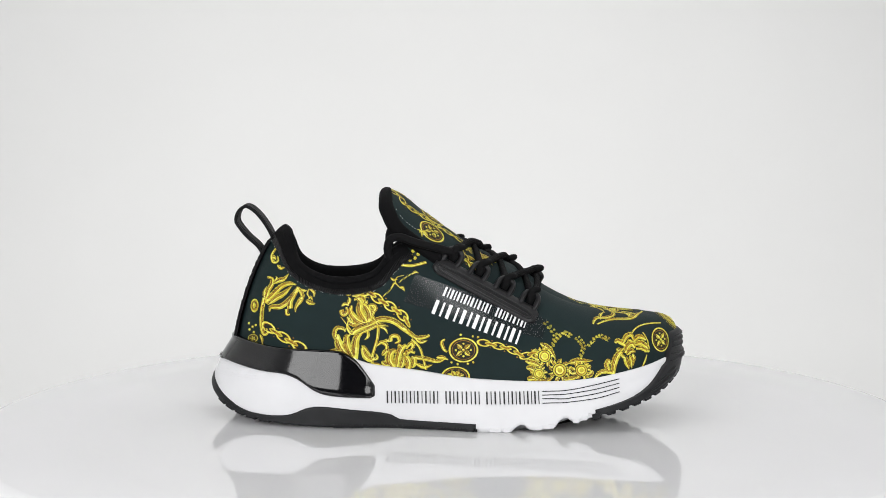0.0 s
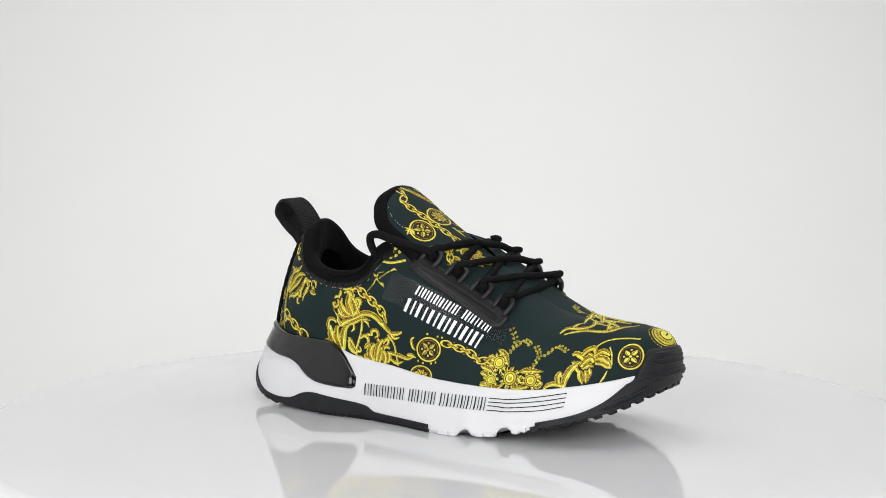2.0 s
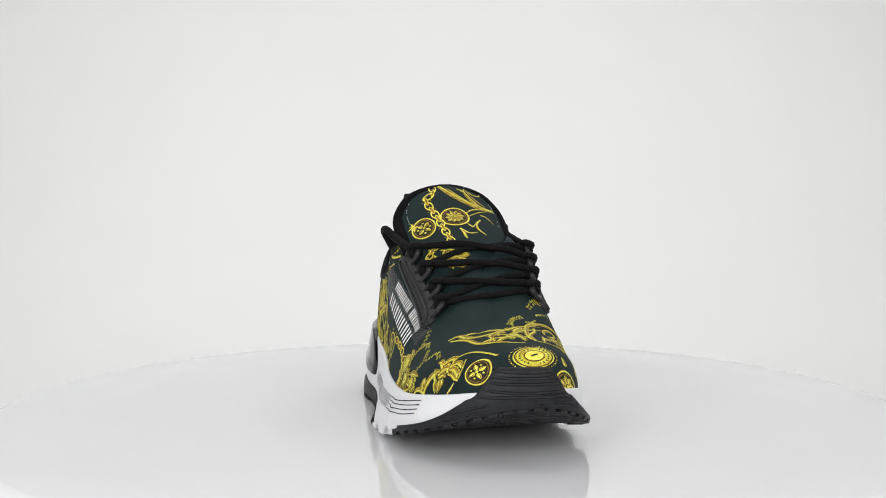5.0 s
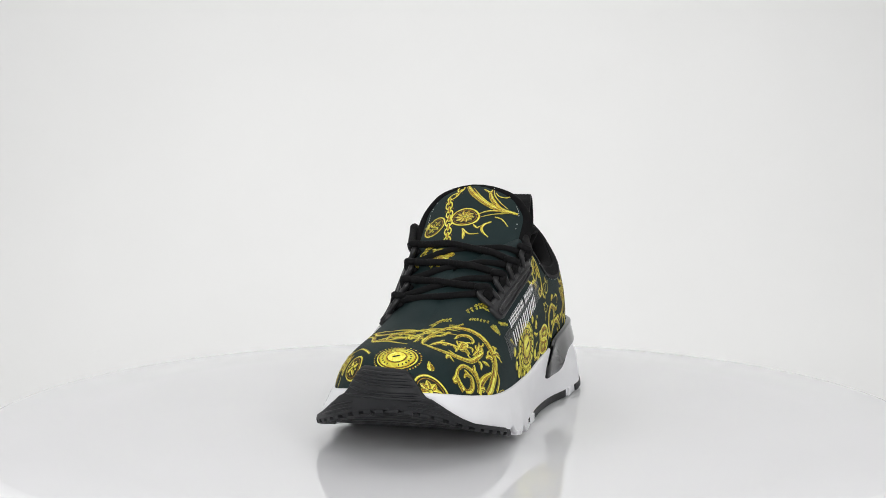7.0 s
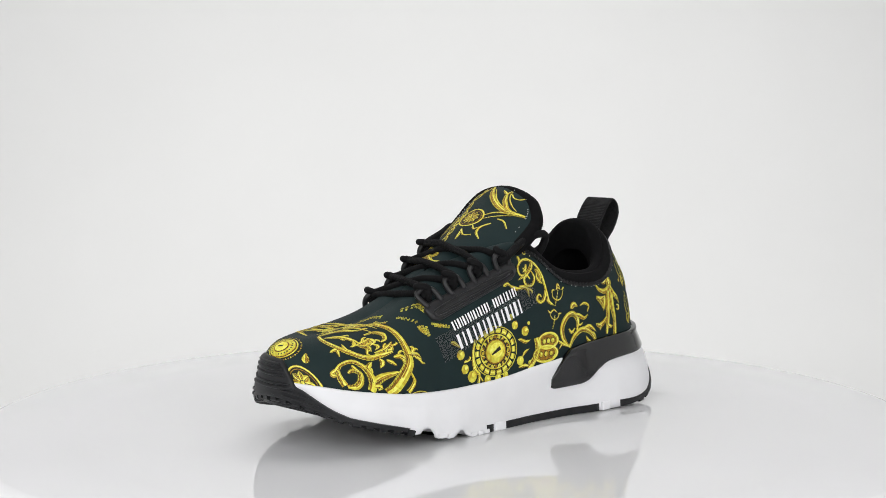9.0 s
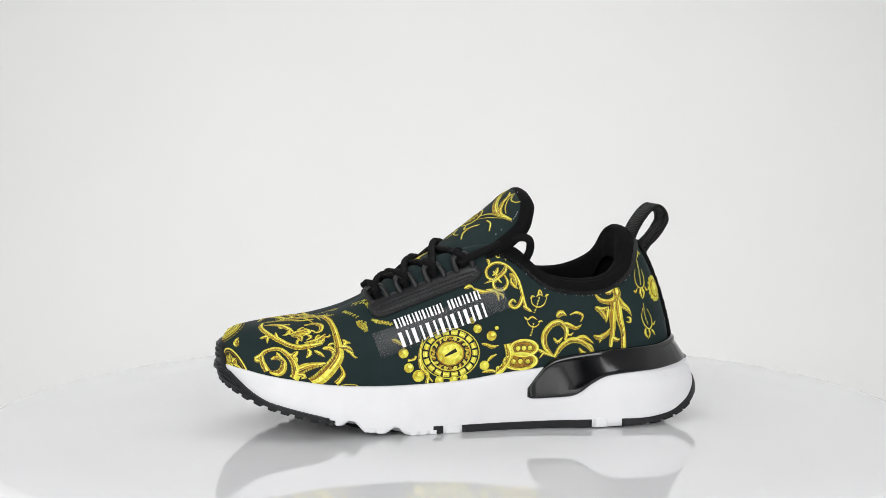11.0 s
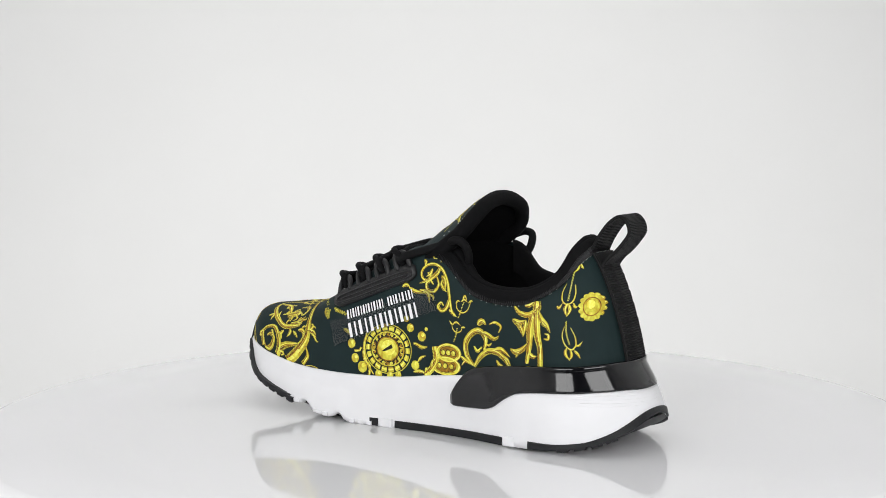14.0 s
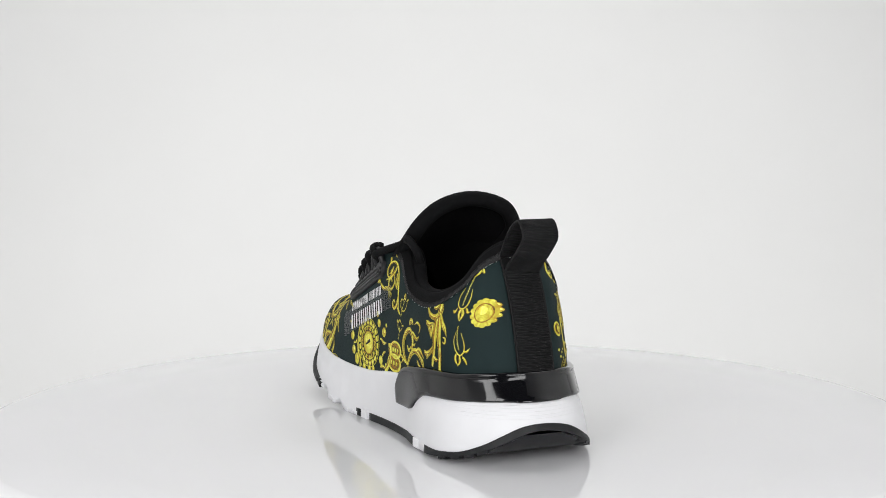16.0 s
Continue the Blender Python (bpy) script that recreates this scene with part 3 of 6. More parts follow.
def toe_cap():
    idx = [i for i in range(NU) if foot[i][0] > 83]
    mid = 13 * NSUB
    arc = [0.0]
    for a, b in zip(idx[:-1], idx[1:]):
        arc.append(arc[-1] + np.hypot(*(foot[b] - foot[a])))
    c = arc[idx.index(mid - NSUB // 2)]
    hi_f = pchip([0, 15, 18.5, 21.5, 25, 28.5, 33, 39, 47, 60, 95], [56, 55.4, 53, 48.5, 44, 40.3, 36.5, 32, 27, 21.5, 13])
    lows = [z_bottom0(foot[i][0]) - 0.2 for i in idx]
    highs = [max(min(hi_f(abs(a - c)), lo + 30), lo + 2.6) for a, lo in zip(arc, lows)]
    shell("toe_cap", idx, lows, highs, 2.4, M_OUTSOLE, sneaker, "charcoal rubber toe bumper with stepped ridges", 12, toe_surface)
    # stepped ridges across the nose
    for z in (40.5, 43.8, 47, 50.2, 53.2):
        run = [i for i, h in zip(idx, highs) if h > z + 1.2]
        if len(run) < 5:
            continue
        path = [toe_surface(i, z) + OUT[i] * 2.5 for i in run]
        taper = [0.9 * min(1, 0.2 + min(q, len(run) - 1 - q) / 3) for q in range(len(run))]
        recalc(part("ridge", *tube(path, taper, 6), M_OUTSOLE, sneaker))
    for d in (3.0, 6.0):
        for sg in (-1, 1):
            run = [i for i, a, h in zip(idx, arc, highs) if 16 < (a - c) * sg and h > z_bottom0(foot[i][0]) + d + 2.0]
            path = [toe_surface(i, z_bottom0(foot[i][0]) + d) + OUT[i] * 2.5 for i in run]
            if len(run) < 5:
                continue
            taper = [0.8 * min(1, 0.2 + min(q, len(run) - 1 - q) / 3) for q in range(len(run))]
            recalc(part("ridge", *tube(path, taper, 6), M_OUTSOLE, sneaker))
    # raised lozenge under the nose
    ring = []
    for a in np.linspace(0, 2 * math.pi, 25):
        y = 5 + 12.0 * math.copysign(abs(math.cos(a)) ** 0.5, math.cos(a))
        x = 138.5 + 3.6 * math.copysign(abs(math.sin(a)) ** 0.6, math.sin(a))
        ring.append((x, y, z_bottom0(x) - 0.3))
    recalc(part("ridge", *tube(ring, 0.8, 6, caps=False), M_OUTSOLE, sneaker))


toe_cap()

# ---- rails, film panels and laces ----
D_IN = np.array((0.024, 0.988, -0.153))
D_OUT = np.array((0.058, -0.987, -0.153))
D_TONGUE = np.array((-0.59, 0.0, -0.81))


def cast(tree, o, d):
    hit = tree.ray_cast(Vector(o), Vector(d))
    if hit[0] is None:
        return None, None
    n = np.array(hit[1])
    if np.dot(n, d) > 0:
        n = -n
    return np.array(hit[0]), n


def inner_side(u, v):
    """The inner flank: u along the shoe, v up."""
    return cast(UPPER_TREE, np.array((u, -45, v)) - D_IN * 60, D_IN)


def outer_side(u, v):
    """The outer flank."""
    return cast(UPPER_TREE, np.array((u, 50, v)) - D_OUT * 60, D_OUT)


def vamp(u, v):
    """The top of the toe, from above: u along the shoe, v across."""
    return cast(UPPER_TREE, np.array((u, v, 160)), np.array((0, 0, -1.0)))


def nose(u, v):
    """The front of the toe, seen from ahead and above: u up the slope, v across."""
    return cast(UPPER_TREE, np.array((138 - 0.64 * u, v, 59.5 + 0.77 * u)) + np.array((0.77, 0, 0.64)) * 40, np.array((-0.77, 0, -0.64)))


SLANT = np.array((0.7392, 0.3596, 0.5694))
SLANT_V = np.array((-0.4375, 0.8992, 0.0000))
SLANT_U = np.array((-0.5120, -0.2491, 0.8221))


def toe_shoulder(u, v):
    """The toe's outer shoulder, seen from ahead, outside and above: u up the slope, v across."""
    return cast(UPPER_TREE, np.array((115.0, 18.0, 62.0)) + SLANT_U * u + SLANT_V * v + SLANT * 60, -SLANT)


def tongue_face(u, v):
    """The tongue: u up along it, v across."""
    return cast(TONGUE_TREE, np.array((2 - 0.81 * u, v, 116 + 0.59 * u)) - D_TONGUE * 50, D_TONGUE)


def throat_face(u, v):
    """The lower tongue or the vamp behind the laces, whichever lies on top: u and v as on the tongue."""
    o = np.array((2 - 0.81 * u, v, 116 + 0.59 * u)) - D_TONGUE * 50
    best = (None, None)
    for tree in (TONGUE_TREE, UPPER_TREE):
        p, n = cast(tree, o, D_TONGUE)
        if p is not None and (best[0] is None or np.dot(p - best[0], D_TONGUE) < 0):
            best = (p, n)
    return best


def sole_inner(u, v):
    i = min(range(NU // 2), key=lambda k: abs(foot[k][0] - u))
    j = i + 1 if foot[i][0] < u else i - 1
    f = (u - foot[i][0]) / (foot[j][0] - foot[i][0] + 1e-9)
    return wall_at(i, v) * (1 - f) + wall_at(j, v) * f, OUT[i]


def rail(face, a, b, sgn):
    """A rubber lace rail: rounded plate, raised rim round a long slot, four eyelet loops. a: its upper end, b: its lower end."""
    a, b = np.array(a), np.array(b)
    L = np.linalg.norm(b - a)
    e = (b - a) / L
    f = np.array((-e[1], e[0]))
    if f[1] < 0:
        f = -f

    def on(s, w, lift):
        p, n = face(*(a + e * s + f * min(w, 7.0)))
        if w > 7.0:
            # past the edge of the flank the loops go on in its direction
            b0, _ = face(*(a + e * s + f * 4.0))
            p = p + (p - b0) / np.linalg.norm(p - b0) * (w - 7.0)
        return p + n * lift
    vs, ns = [], 26
    prof = [(-5.6, -0.5), (-5.6, 1.4), (-5.0, 2.2), (-1.5, 2.4), (3.0, 2.4), (4.6, 2.2), (5.2, 1.4), (5.2, -0.5)]
    for s in np.linspace(-1, L + 1, ns):
        pinch = min(1, 0.55 + 0.45 * min(s + 1, L + 1 - s) / 4)
        vs += [on(s, w * pinch, h) for w, h in prof]
    fs = grid_faces(ns, len(prof))
    fs += [tuple(range(len(prof))), tuple((ns - 1) * len(prof) + k for k in range(len(prof)))[::-1]]
    root = recalc(part("lace_rail", vs, fs, M_RAIL, sneaker, "matte black rubber lace rail with eyelet loops"))
    ring = []
    for k in np.linspace(0, 2 * math.pi, 49):
        s = L * 0.5 + (L * 0.5 - 2.0) * math.copysign(abs(math.cos(k)) ** 0.35, math.cos(k))
        w = -1.6 + 2.4 * math.copysign(abs(math.sin(k)) ** 0.6, math.sin(k))
        ring.append(on(s, w, 2.5))
    recalc(part("rim", *tube(ring, 0.75, 6, caps=False), M_RAIL, root))
    line = [on(s, -1.6, 2.3) for s in np.linspace(5, L - 5, 20)]
    recalc(part("slot", *tube(line, 0.6, 5), M_RAIL, root))
    eyes = []
    for k in range(4):
        s = L * (0.10 + 0.263 * k)
        c = a + e * s
        arch = [on(s - 4.6, 3.0, 1.5), on(s - 4.8, 7.0, 3.2), on(s - 3.6, 10.6, 4.2), on(s, 12.0, 4.6), on(s + 3.6, 10.6, 4.2), on(s + 4.8, 7.0, 3.2), on(s + 4.6, 3.0, 1.5)]
        recalc(part("eyelet", *tube(spline(arch, 5), 1.75, 8), M_RAIL, root))
        # the cord wraps round the crown of each arch
        turn_round = [on(s + 1.6 * math.sin(2 * g), 11.6 + 3.5 * math.cos(g), 4.4 + 3.5 * math.sin(g)) for g in np.linspace(-0.6, 1.5 * math.pi, 15)]
        recalc(part("lace_wrap", *tube(turn_round, 2.0, 10), M_LACE, sneaker))
        eyes.append((on(s, 7.0, 3.0), face(*(c + f * 7.0))[1]))
    return root, eyes


RAIL_IN, EYES_IN = rail(inner_side, (-10.7, 103.1), (49.8, 69.3), -1)
RAIL_OUT, EYES_OUT = rail(outer_side, (-5.7, 98.3), (56.7, 75.8), 1)


def laces():
    """Cord zigzag over the tongue between the rails, ends tucked into the collar."""
    def over(y, x, lift):
        """A point resting on the tongue or vamp at this place, raised."""
        q = None
        for tree in (TONGUE_TREE, UPPER_TREE):
            p, n = cast(tree, np.array((x, y, 190.0)), np.array((0, 0, -1.0)))
            if p is not None and (q is None or p[2] > q[2]):
                q = p
        if q is None:
            q = np.array((x, y, 100.0))
        return q + np.array((0.5, 0, 0.8)) * lift

    def strand(A, B, lift, bow=0.0, rise=1.4):
        """A taut cord from eyelet to eyelet, resting on the tongue where that bulges highest."""
        (pa, na), (pb, nb) = A, B
        a, b = pa + na * 2.0 + np.array((0, 0, rise)), pb + nb * 2.0 + np.array((0, 0, rise))
        fr = np.linspace(0, 1, 21)
        pts = []
        for f in fr:
            m = a * (1 - f) + b * f + np.array((bow, 0, 0)) * math.sin(math.pi * f)
            g = over(m[1], m[0], 0.0)[2] + lift if 0.1 < f < 0.9 else m[2]
            pts.append((m[0], m[1], max(m[2], min(g, m[2] + 16))))
        hull = []
        for k, q in enumerate(pts):
            while len(hull) > 1 and (pts[hull[-1]][2] - pts[hull[-2]][2]) * (fr[k] - fr[hull[-2]]) <= (q[2] - pts[hull[-2]][2]) * (fr[hull[-1]] - fr[hull[-2]]):
                hull.pop()
            hull.append(k)
        z = np.interp(fr, fr[hull], [pts[k][2] for k in hull])
        mid = [np.array((p[0], p[1], h)) for p, h in zip(pts, z)]
        P = spline([pa - na * 2.5 + np.array((0, 0, -1.5))] + mid[::2] + [pb - nb * 2.5 + np.array((0, 0, -1.5))], 6)
        P[3:-3] = (P[1:-5] + P[2:-4] + P[3:-3] + P[4:-2] + P[5:-1]) / 5
        recalc(part("lace", *tube(P, 2.15, 10), M_LACE, sneaker))
        # plaited surface: two fine strands wound round the cord
        for ph in (0.0, math.pi):
            n = len(P)
            T = np.gradient(P, axis=0)
            T /= np.linalg.norm(T, axis=1)[:, None]
            wind = []
            for k in np.linspace(0, n - 1.001, n * 4):
                i = int(k)
                c = P[i] * (1 - k + i) + P[min(i + 1, n - 1)] * (k - i)
                u = np.cross(T[i], (0.1, 0.2, 1.0))
                u /= np.linalg.norm(u)
                w = np.cross(T[i], u)
                wind.append(c + 1.98 * (math.cos(k * 1.9 + ph) * u + math.sin(k * 1.9 + ph) * w))
            part("braid", *tube(wind, 0.33, 4), M_LACE, sneaker)

    for k in range(3):
        strand(EYES_OUT[k], EYES_IN[k + 1], 0.6, 2.0, 1.4)
        strand(EYES_IN[k], EYES_OUT[k + 1], 3.2, 3.0, 3.4)
    strand(EYES_IN[3], EYES_OUT[3], 0.2, 3.0, 0.6)
    # the loose ends run back over the collar corners and dip inside
    for (p, n), y, s in ((EYES_IN[0], -33, -1), (EYES_OUT[0], 43, 1)):
        end = [p - n * 1.5, p + n * 2.5 + np.array((-3, 0, 2)), np.array((-22, y - 1.0 * s, 113.5)), np.array((-32, y + 1.5 * s, 117)), np.array((-38, y + 1.5 * s, 115.5)),
               np.array((-39.5, y - 2 * s, 109)), np.array((-37, y - 6 * s, 101))]
        recalc(part("lace", *tube(spline(end, 8), 2.5, 10), M_LACE, sneaker))


laces()


# ---- printed ornament, laid on the cloth ----
INKS = [M_EDGE, M_OCHRE, M_GOLD, M_PALE, M_WHITE_INK, M_INK, M_FILM]
EDGE, OCHRE, GOLD, PALE, WHITE, INK, FILM = range(7)
LIFT = [0.10, 0.17, 0.24, 0.31, 1.25, 0.45, 1.05]


class Print:
    """Flat shapes in a face's own u, v, to be laid onto that face as one mesh."""

    def __init__(self, face):
        self.face, self.v, self.f, self.m = face, [], [], []

    def add(self, pts, faces, ink, up=0.0):
        k = len(self.v)
        self.v += [(p[0], p[1], LIFT[ink] + up) for p in pts]
        self.f += [tuple(i + k for i in q) for q in faces]
        self.m += [ink] * len(faces)

    def band(self, P, W, ink, up=0.0, shift=0.0):
        P = np.array(P)
        T = np.gradient(P, axis=0)
        T /= np.linalg.norm(T, axis=1)[:, None] + 1e-9
        N = np.stack([-T[:, 1], T[:, 0]], 1)
        W = np.array(W)
        P = P + N * (W * shift)[:, None]
        pts = []
        for p, n, w in zip(P, N, W):
            pts += [p - n * w, p, p + n * w]
        self.add(pts, grid_faces(len(P), 3), ink, up)
        return self

    def stroke(self, pts, w=1.2, kind="stem", up=0.0, leaflets=True):
        """A shaded gold stroke: dark contour, gold body, ochre shade, pale light, with small leaflets curling off its flanks."""
        pts = [np.array(p, float) for p in pts]
        length = sum(np.linalg.norm(b - a) for a, b in zip(pts[:-1], pts[1:]))
        P = spline(pts, max(4, int(length / (len(pts) - 1) / 0.8)))
        t = np.linspace(0, 1, len(P))
        if isinstance(w, tuple):
            W = np.interp(t, np.linspace(0, 1, len(w)), w)
            w = max(w)
        elif kind == "leaf":
            W = w * (np.sin(math.pi * np.clip(t, 0.02, 0.985) ** 0.75) ** 0.8)
        elif kind == "taper":
            W = w * (1 - 0.85 * t) * np.clip(t * 12, 0.5, 1)
        elif kind == "swell":
            W = w * (0.35 + 0.65 * np.sin(math.pi * t))
        else:
            W = w * np.ones(len(P))
        W = np.maximum(W * 0.88, 0.06)
        if leaflets and self.face in (vamp, toe_shoulder) and kind in ("leaf", "swell") and w >= 1.25 and length > 6:
            T = np.gradient(P, axis=0)
            T /= np.linalg.norm(T, axis=1)[:, None] + 1e-9
            count = 2 if kind == "leaf" else (3 if length < 14 else 5)
            for j in range(count):
                i = int((0.42 + 0.36 * j / (count - 1)) * (len(P) - 1)) if kind == "leaf" else int((0.2 + 0.66 * j / (count - 1)) * (len(P) - 1))
                for sd in (1, -1):
                    if (j + sd) % 3 == 0:
                        continue
                    n = np.array((-T[i][1], T[i][0])) * sd
                    s0 = P[i] + n * W[i] * 0.55
                    ln = (0.9 + 0.75 * w) * (0.8 + 0.35 * ((j * 7 + sd) % 3) / 2)
                    s1 = s0 + (n * 0.75 + T[i] * 0.55) * ln * 0.6
                    s2 = s0 + (n * 0.80 + T[i] * 1.05) * ln
                    s3 = s0 + (n * 0.45 + T[i] * 1.35) * ln
                    self.stroke([s0, s1, s2, s3], 0.34 + 0.22 * w, "leaf", up - 0.03, False)
        self.band(P, W + min(0.5, 0.2 + 0.3 * w), EDGE, up)
        self.band(P, W, GOLD, up)
        self.band(P, W * 0.40, OCHRE, up + 0.10, 0.60)
        self.band(P, W * 0.34, PALE, up, -0.36)
        if w >= 1.1 and length > 4:
            self.nicks(P, W, up)
        if kind != "leaf" and w > 1.4:
            k = len(P)
            self.band(P[k // 8: -k // 6 or None], W[k // 8: -k // 6 or None] * 0.10 + 0.05, OCHRE, up + 0.25, 0.10)
        if kind == "leaf" and w > 1.5:
            self.band(P, W * 0.07 + 0.05, EDGE, up + 0.25, 0.08)
            k = len(P)
            self.band(P[k // 6: -k // 5 or None], W[k // 6: -k // 5 or None] * 0.05 + 0.05, EDGE, up + 0.25, 0.62)
            self.band(P[k // 4: -k // 8 or None], W[k // 4: -k // 8 or None] * 0.05 + 0.05, OCHRE, up + 0.25, -0.62)
        return self

    def nicks(self, P, W, up):
        """Short dark hatches that slant in from the shaded flank of a stroke."""
        T = np.gradient(P, axis=0)
        T /= np.linalg.norm(T, axis=1)[:, None] + 1e-9
        for j, i in enumerate(range(2, len(P) - 2, 2)):
            if W[i] < 0.7:
                continue
            n = np.array((-T[i][1], T[i][0]))
            reach = 0.05 + 0.35 * ((j * 5) % 4) / 3
            a, b = P[i] + n * W[i] * 0.98, P[i] + n * W[i] * reach + T[i] * W[i] * 0.7
            self.band([a, (a + b) / 2 + T[i] * 0.1, b], [0.15, 0.11, 0.03], EDGE, up + 0.28)
            if j % 3 == 1:
                a, b = P[i] - n * W[i] * 0.98, P[i] - n * W[i] * 0.45 + T[i] * W[i] * 0.5
                self.band([a, (a + b) / 2, b], [0.11, 0.08, 0.03], OCHRE, up + 0.28)

    def oval(self, c, rx, ry, ink, rot=0.0, up=0.0, n=28, hole=0.0):
        cs, sn = math.cos(rot), math.sin(rot)

        def q(a, k):
            x, y = rx * k * math.cos(a), ry * k * math.sin(a)
            return (c[0] + cs * x - sn * y, c[1] + sn * x + cs * y)
        radii = [hole, (1 + hole) / 2, 1] if hole else [0.02, 0.5, 1]
        pts = [q(2 * math.pi * i / n, k) for i in range(n) for k in radii]
        self.add(pts, grid_faces(n, 3, closed_u=True), ink, up)
        return self

    def bead(self, c, r, up=0.0, ry=None):
        ry = ry or r
        self.oval(c, r + 0.35, ry + 0.35, EDGE, 0, up, 16).oval(c, r, ry, GOLD, 0, up, 16)
        self.oval((c[0] - r * 0.25, c[1] + ry * 0.3), r * 0.45, ry * 0.4, PALE, 0, up, 10)
        return self

    def link(self, c, ang, rx, ry, up=0.0):
        self.oval(c, rx + 0.4, ry + 0.4, EDGE, ang, up, 22, 0.25)
        self.oval(c, rx, ry, GOLD, ang, up, 22, 0.60)
        self.oval(c, rx * 0.92, ry * 0.92, PALE, ang, up, 22, 0.82)
        self.oval(c, rx * 0.70, ry * 0.70, OCHRE, ang, up + 0.1, 22, 0.86)
        return self

    def chain(self, pts, rx=2.9, ry=1.9):
        P = spline(pts, 20)
        d = np.concatenate([[0], np.cumsum(np.linalg.norm(np.diff(P, axis=0), axis=1))])
        k, s = 0, rx * 0.8
        while s < d[-1]:
            c = np.array((np.interp(s, d, P[:, 0]), np.interp(s, d, P[:, 1])))
            e = np.array((np.interp(s + 0.5, d, P[:, 0]), np.interp(s + 0.5, d, P[:, 1]))) - c
            ang = math.atan2(e[1], e[0])
            n = np.array((math.cos(ang), math.sin(ang)))
            if k % 2 == 0:
                self.link(c, ang, rx, ry, 0.05)
            else:
                self.oval(c, rx * 0.9 + 0.3, ry * 0.45 + 0.4, EDGE, ang, 0.12, 16)
                self.oval(c, rx * 0.9, ry * 0.45, GOLD, ang, 0.12, 16)
                self.oval(c, rx * 0.7, ry * 0.22, OCHRE, ang, 0.25, 12)
                for q in (-1, 1):
                    m = np.array((-n[1], n[0])) * q * ry * 0.95
                    self.oval(c + m, 0.5, 0.4, OCHRE, 0, 0.0, 8)
            k += 1
            s += rx * 1.02
        return self

    def rope(self, pts, w=0.42):
        """A fine twisted cord: dark line with slanting pale strands."""
        P = spline(pts, 12)
        self.band(P, [w + 0.2] * len(P), EDGE)
        T = np.gradient(P, axis=0)
        T /= np.linalg.norm(T, axis=1)[:, None] + 1e-9
        d = np.concatenate([[0], np.cumsum(np.linalg.norm(np.diff(P, axis=0), axis=1))])
        s = 0.5
        while s < d[-1] - 0.5:
            c = np.array((np.interp(s, d, P[:, 0]), np.interp(s, d, P[:, 1])))
            i = int(np.searchsorted(d, s))
            t, n = T[i], np.array((-T[i][1], T[i][0]))
            self.band([c - n * w - t * 0.35, c, c + n * w + t * 0.35], [0.16] * 3, PALE)
            s += 0.95
        return self

    def twig(self, pts, r=0.55):
        P = spline(pts, 6)
        for i, p in enumerate(P[::2]):
            o = 1.0 if i % 2 else -1.0
            for dx, dy, k in ((o, 0.4 * o, 1.0), (-o * 0.9, -0.5 * o, 0.9), (0.2 * o, -1.0, 0.6)):
                c = (p[0] + dx * r / 0.55, p[1] + dy * r / 0.55)
                self.oval(c, (r + 0.25) * k, (r + 0.25) * k, GOLD, 0, 0, 10, 0.68)
                self.oval(c, r * 0.45 * k, r * 0.45 * k, PALE, 0, 0, 8)
        return self

    def medallion(self, c, rx, ry, petals=4, rot=0.0):
        self.oval(c, rx + 0.4, ry + 0.4, EDGE, rot).oval(c, rx, ry, GOLD, rot, hole=0.87).oval(c, rx * 0.97, ry * 0.97, PALE, rot, hole=0.95)
        self.oval(c, rx * 0.78, ry * 0.78, OCHRE, rot, hole=0.94)
        for k in range(petals):
            a = 2 * math.pi * (k + 0.5) / petals
            tip = (c[0] + rx * 0.66 * math.cos(a + rot), c[1] + ry * 0.66 * math.sin(a + rot))
            base = (c[0] + rx * 0.14 * math.cos(a + rot), c[1] + ry * 0.14 * math.sin(a + rot))
            self.stroke([base, ((tip[0] + base[0]) / 2, (tip[1] + base[1]) / 2), tip], min(rx, ry) * (0.85 if petals < 8 else 2.0) / petals, "leaf", 0.12)
            if petals <= 4:
                b = a + math.pi / petals
                self.bead((c[0] + rx * 0.5 * math.cos(b + rot), c[1] + ry * 0.5 * math.sin(b + rot)), min(rx, ry) * 0.09, 0.12)
        self.bead(c, min(rx, ry) * 0.12, 0.3)
        return self

    def flower(self, c, r, seed=0):
        rng = random.Random(seed)
        for k in range(9):
            a = 2 * math.pi * k / 9 + rng.uniform(-0.1, 0.1)
            tip = (c[0] + r * math.cos(a), c[1] + r * math.sin(a))
            self.stroke([(c[0] + r * 0.3 * math.cos(a), c[1] + r * 0.3 * math.sin(a)), (c[0] + r * 0.7 * math.cos(a + 0.2), c[1] + r * 0.7 * math.sin(a + 0.2)), tip],
                        r * 0.22, "leaf", 0.03)
        self.oval(c, r * 0.62, r * 0.62, EDGE, 0, 0.3).oval(c, r * 0.55, r * 0.55, GOLD, 0, 0.3).oval(c, r * 0.42, r * 0.42, OCHRE, 0, 0.42)
        self.oval(c, r * 0.34, r * 0.34, PALE, 0, 0.32).oval((c[0] + 0.1, c[1] - 0.1), r * 0.2, r * 0.2, GOLD, 0, 0.5)
        return self

    def lay(self, name, parent, label=""):
        vs, ok = [], []
        for u, v, h in self.v:
            p, n = self.face(u, v)
            ok.append(p is not None)
            vs.append(p + n * h if p is not None else np.zeros(3))
        P = np.array(vs)
        fs, ms = [], []
        for q, m in zip(self.f, self.m):
            if all(ok[i] for i in q):
                pts = P[list(q)]
                if (pts.max(0) - pts.min(0)).max() < 9 or m == FILM:
                    fs.append(q)
                    ms.append(m)
        if not fs:
            return None
        used = sorted(set(ms))
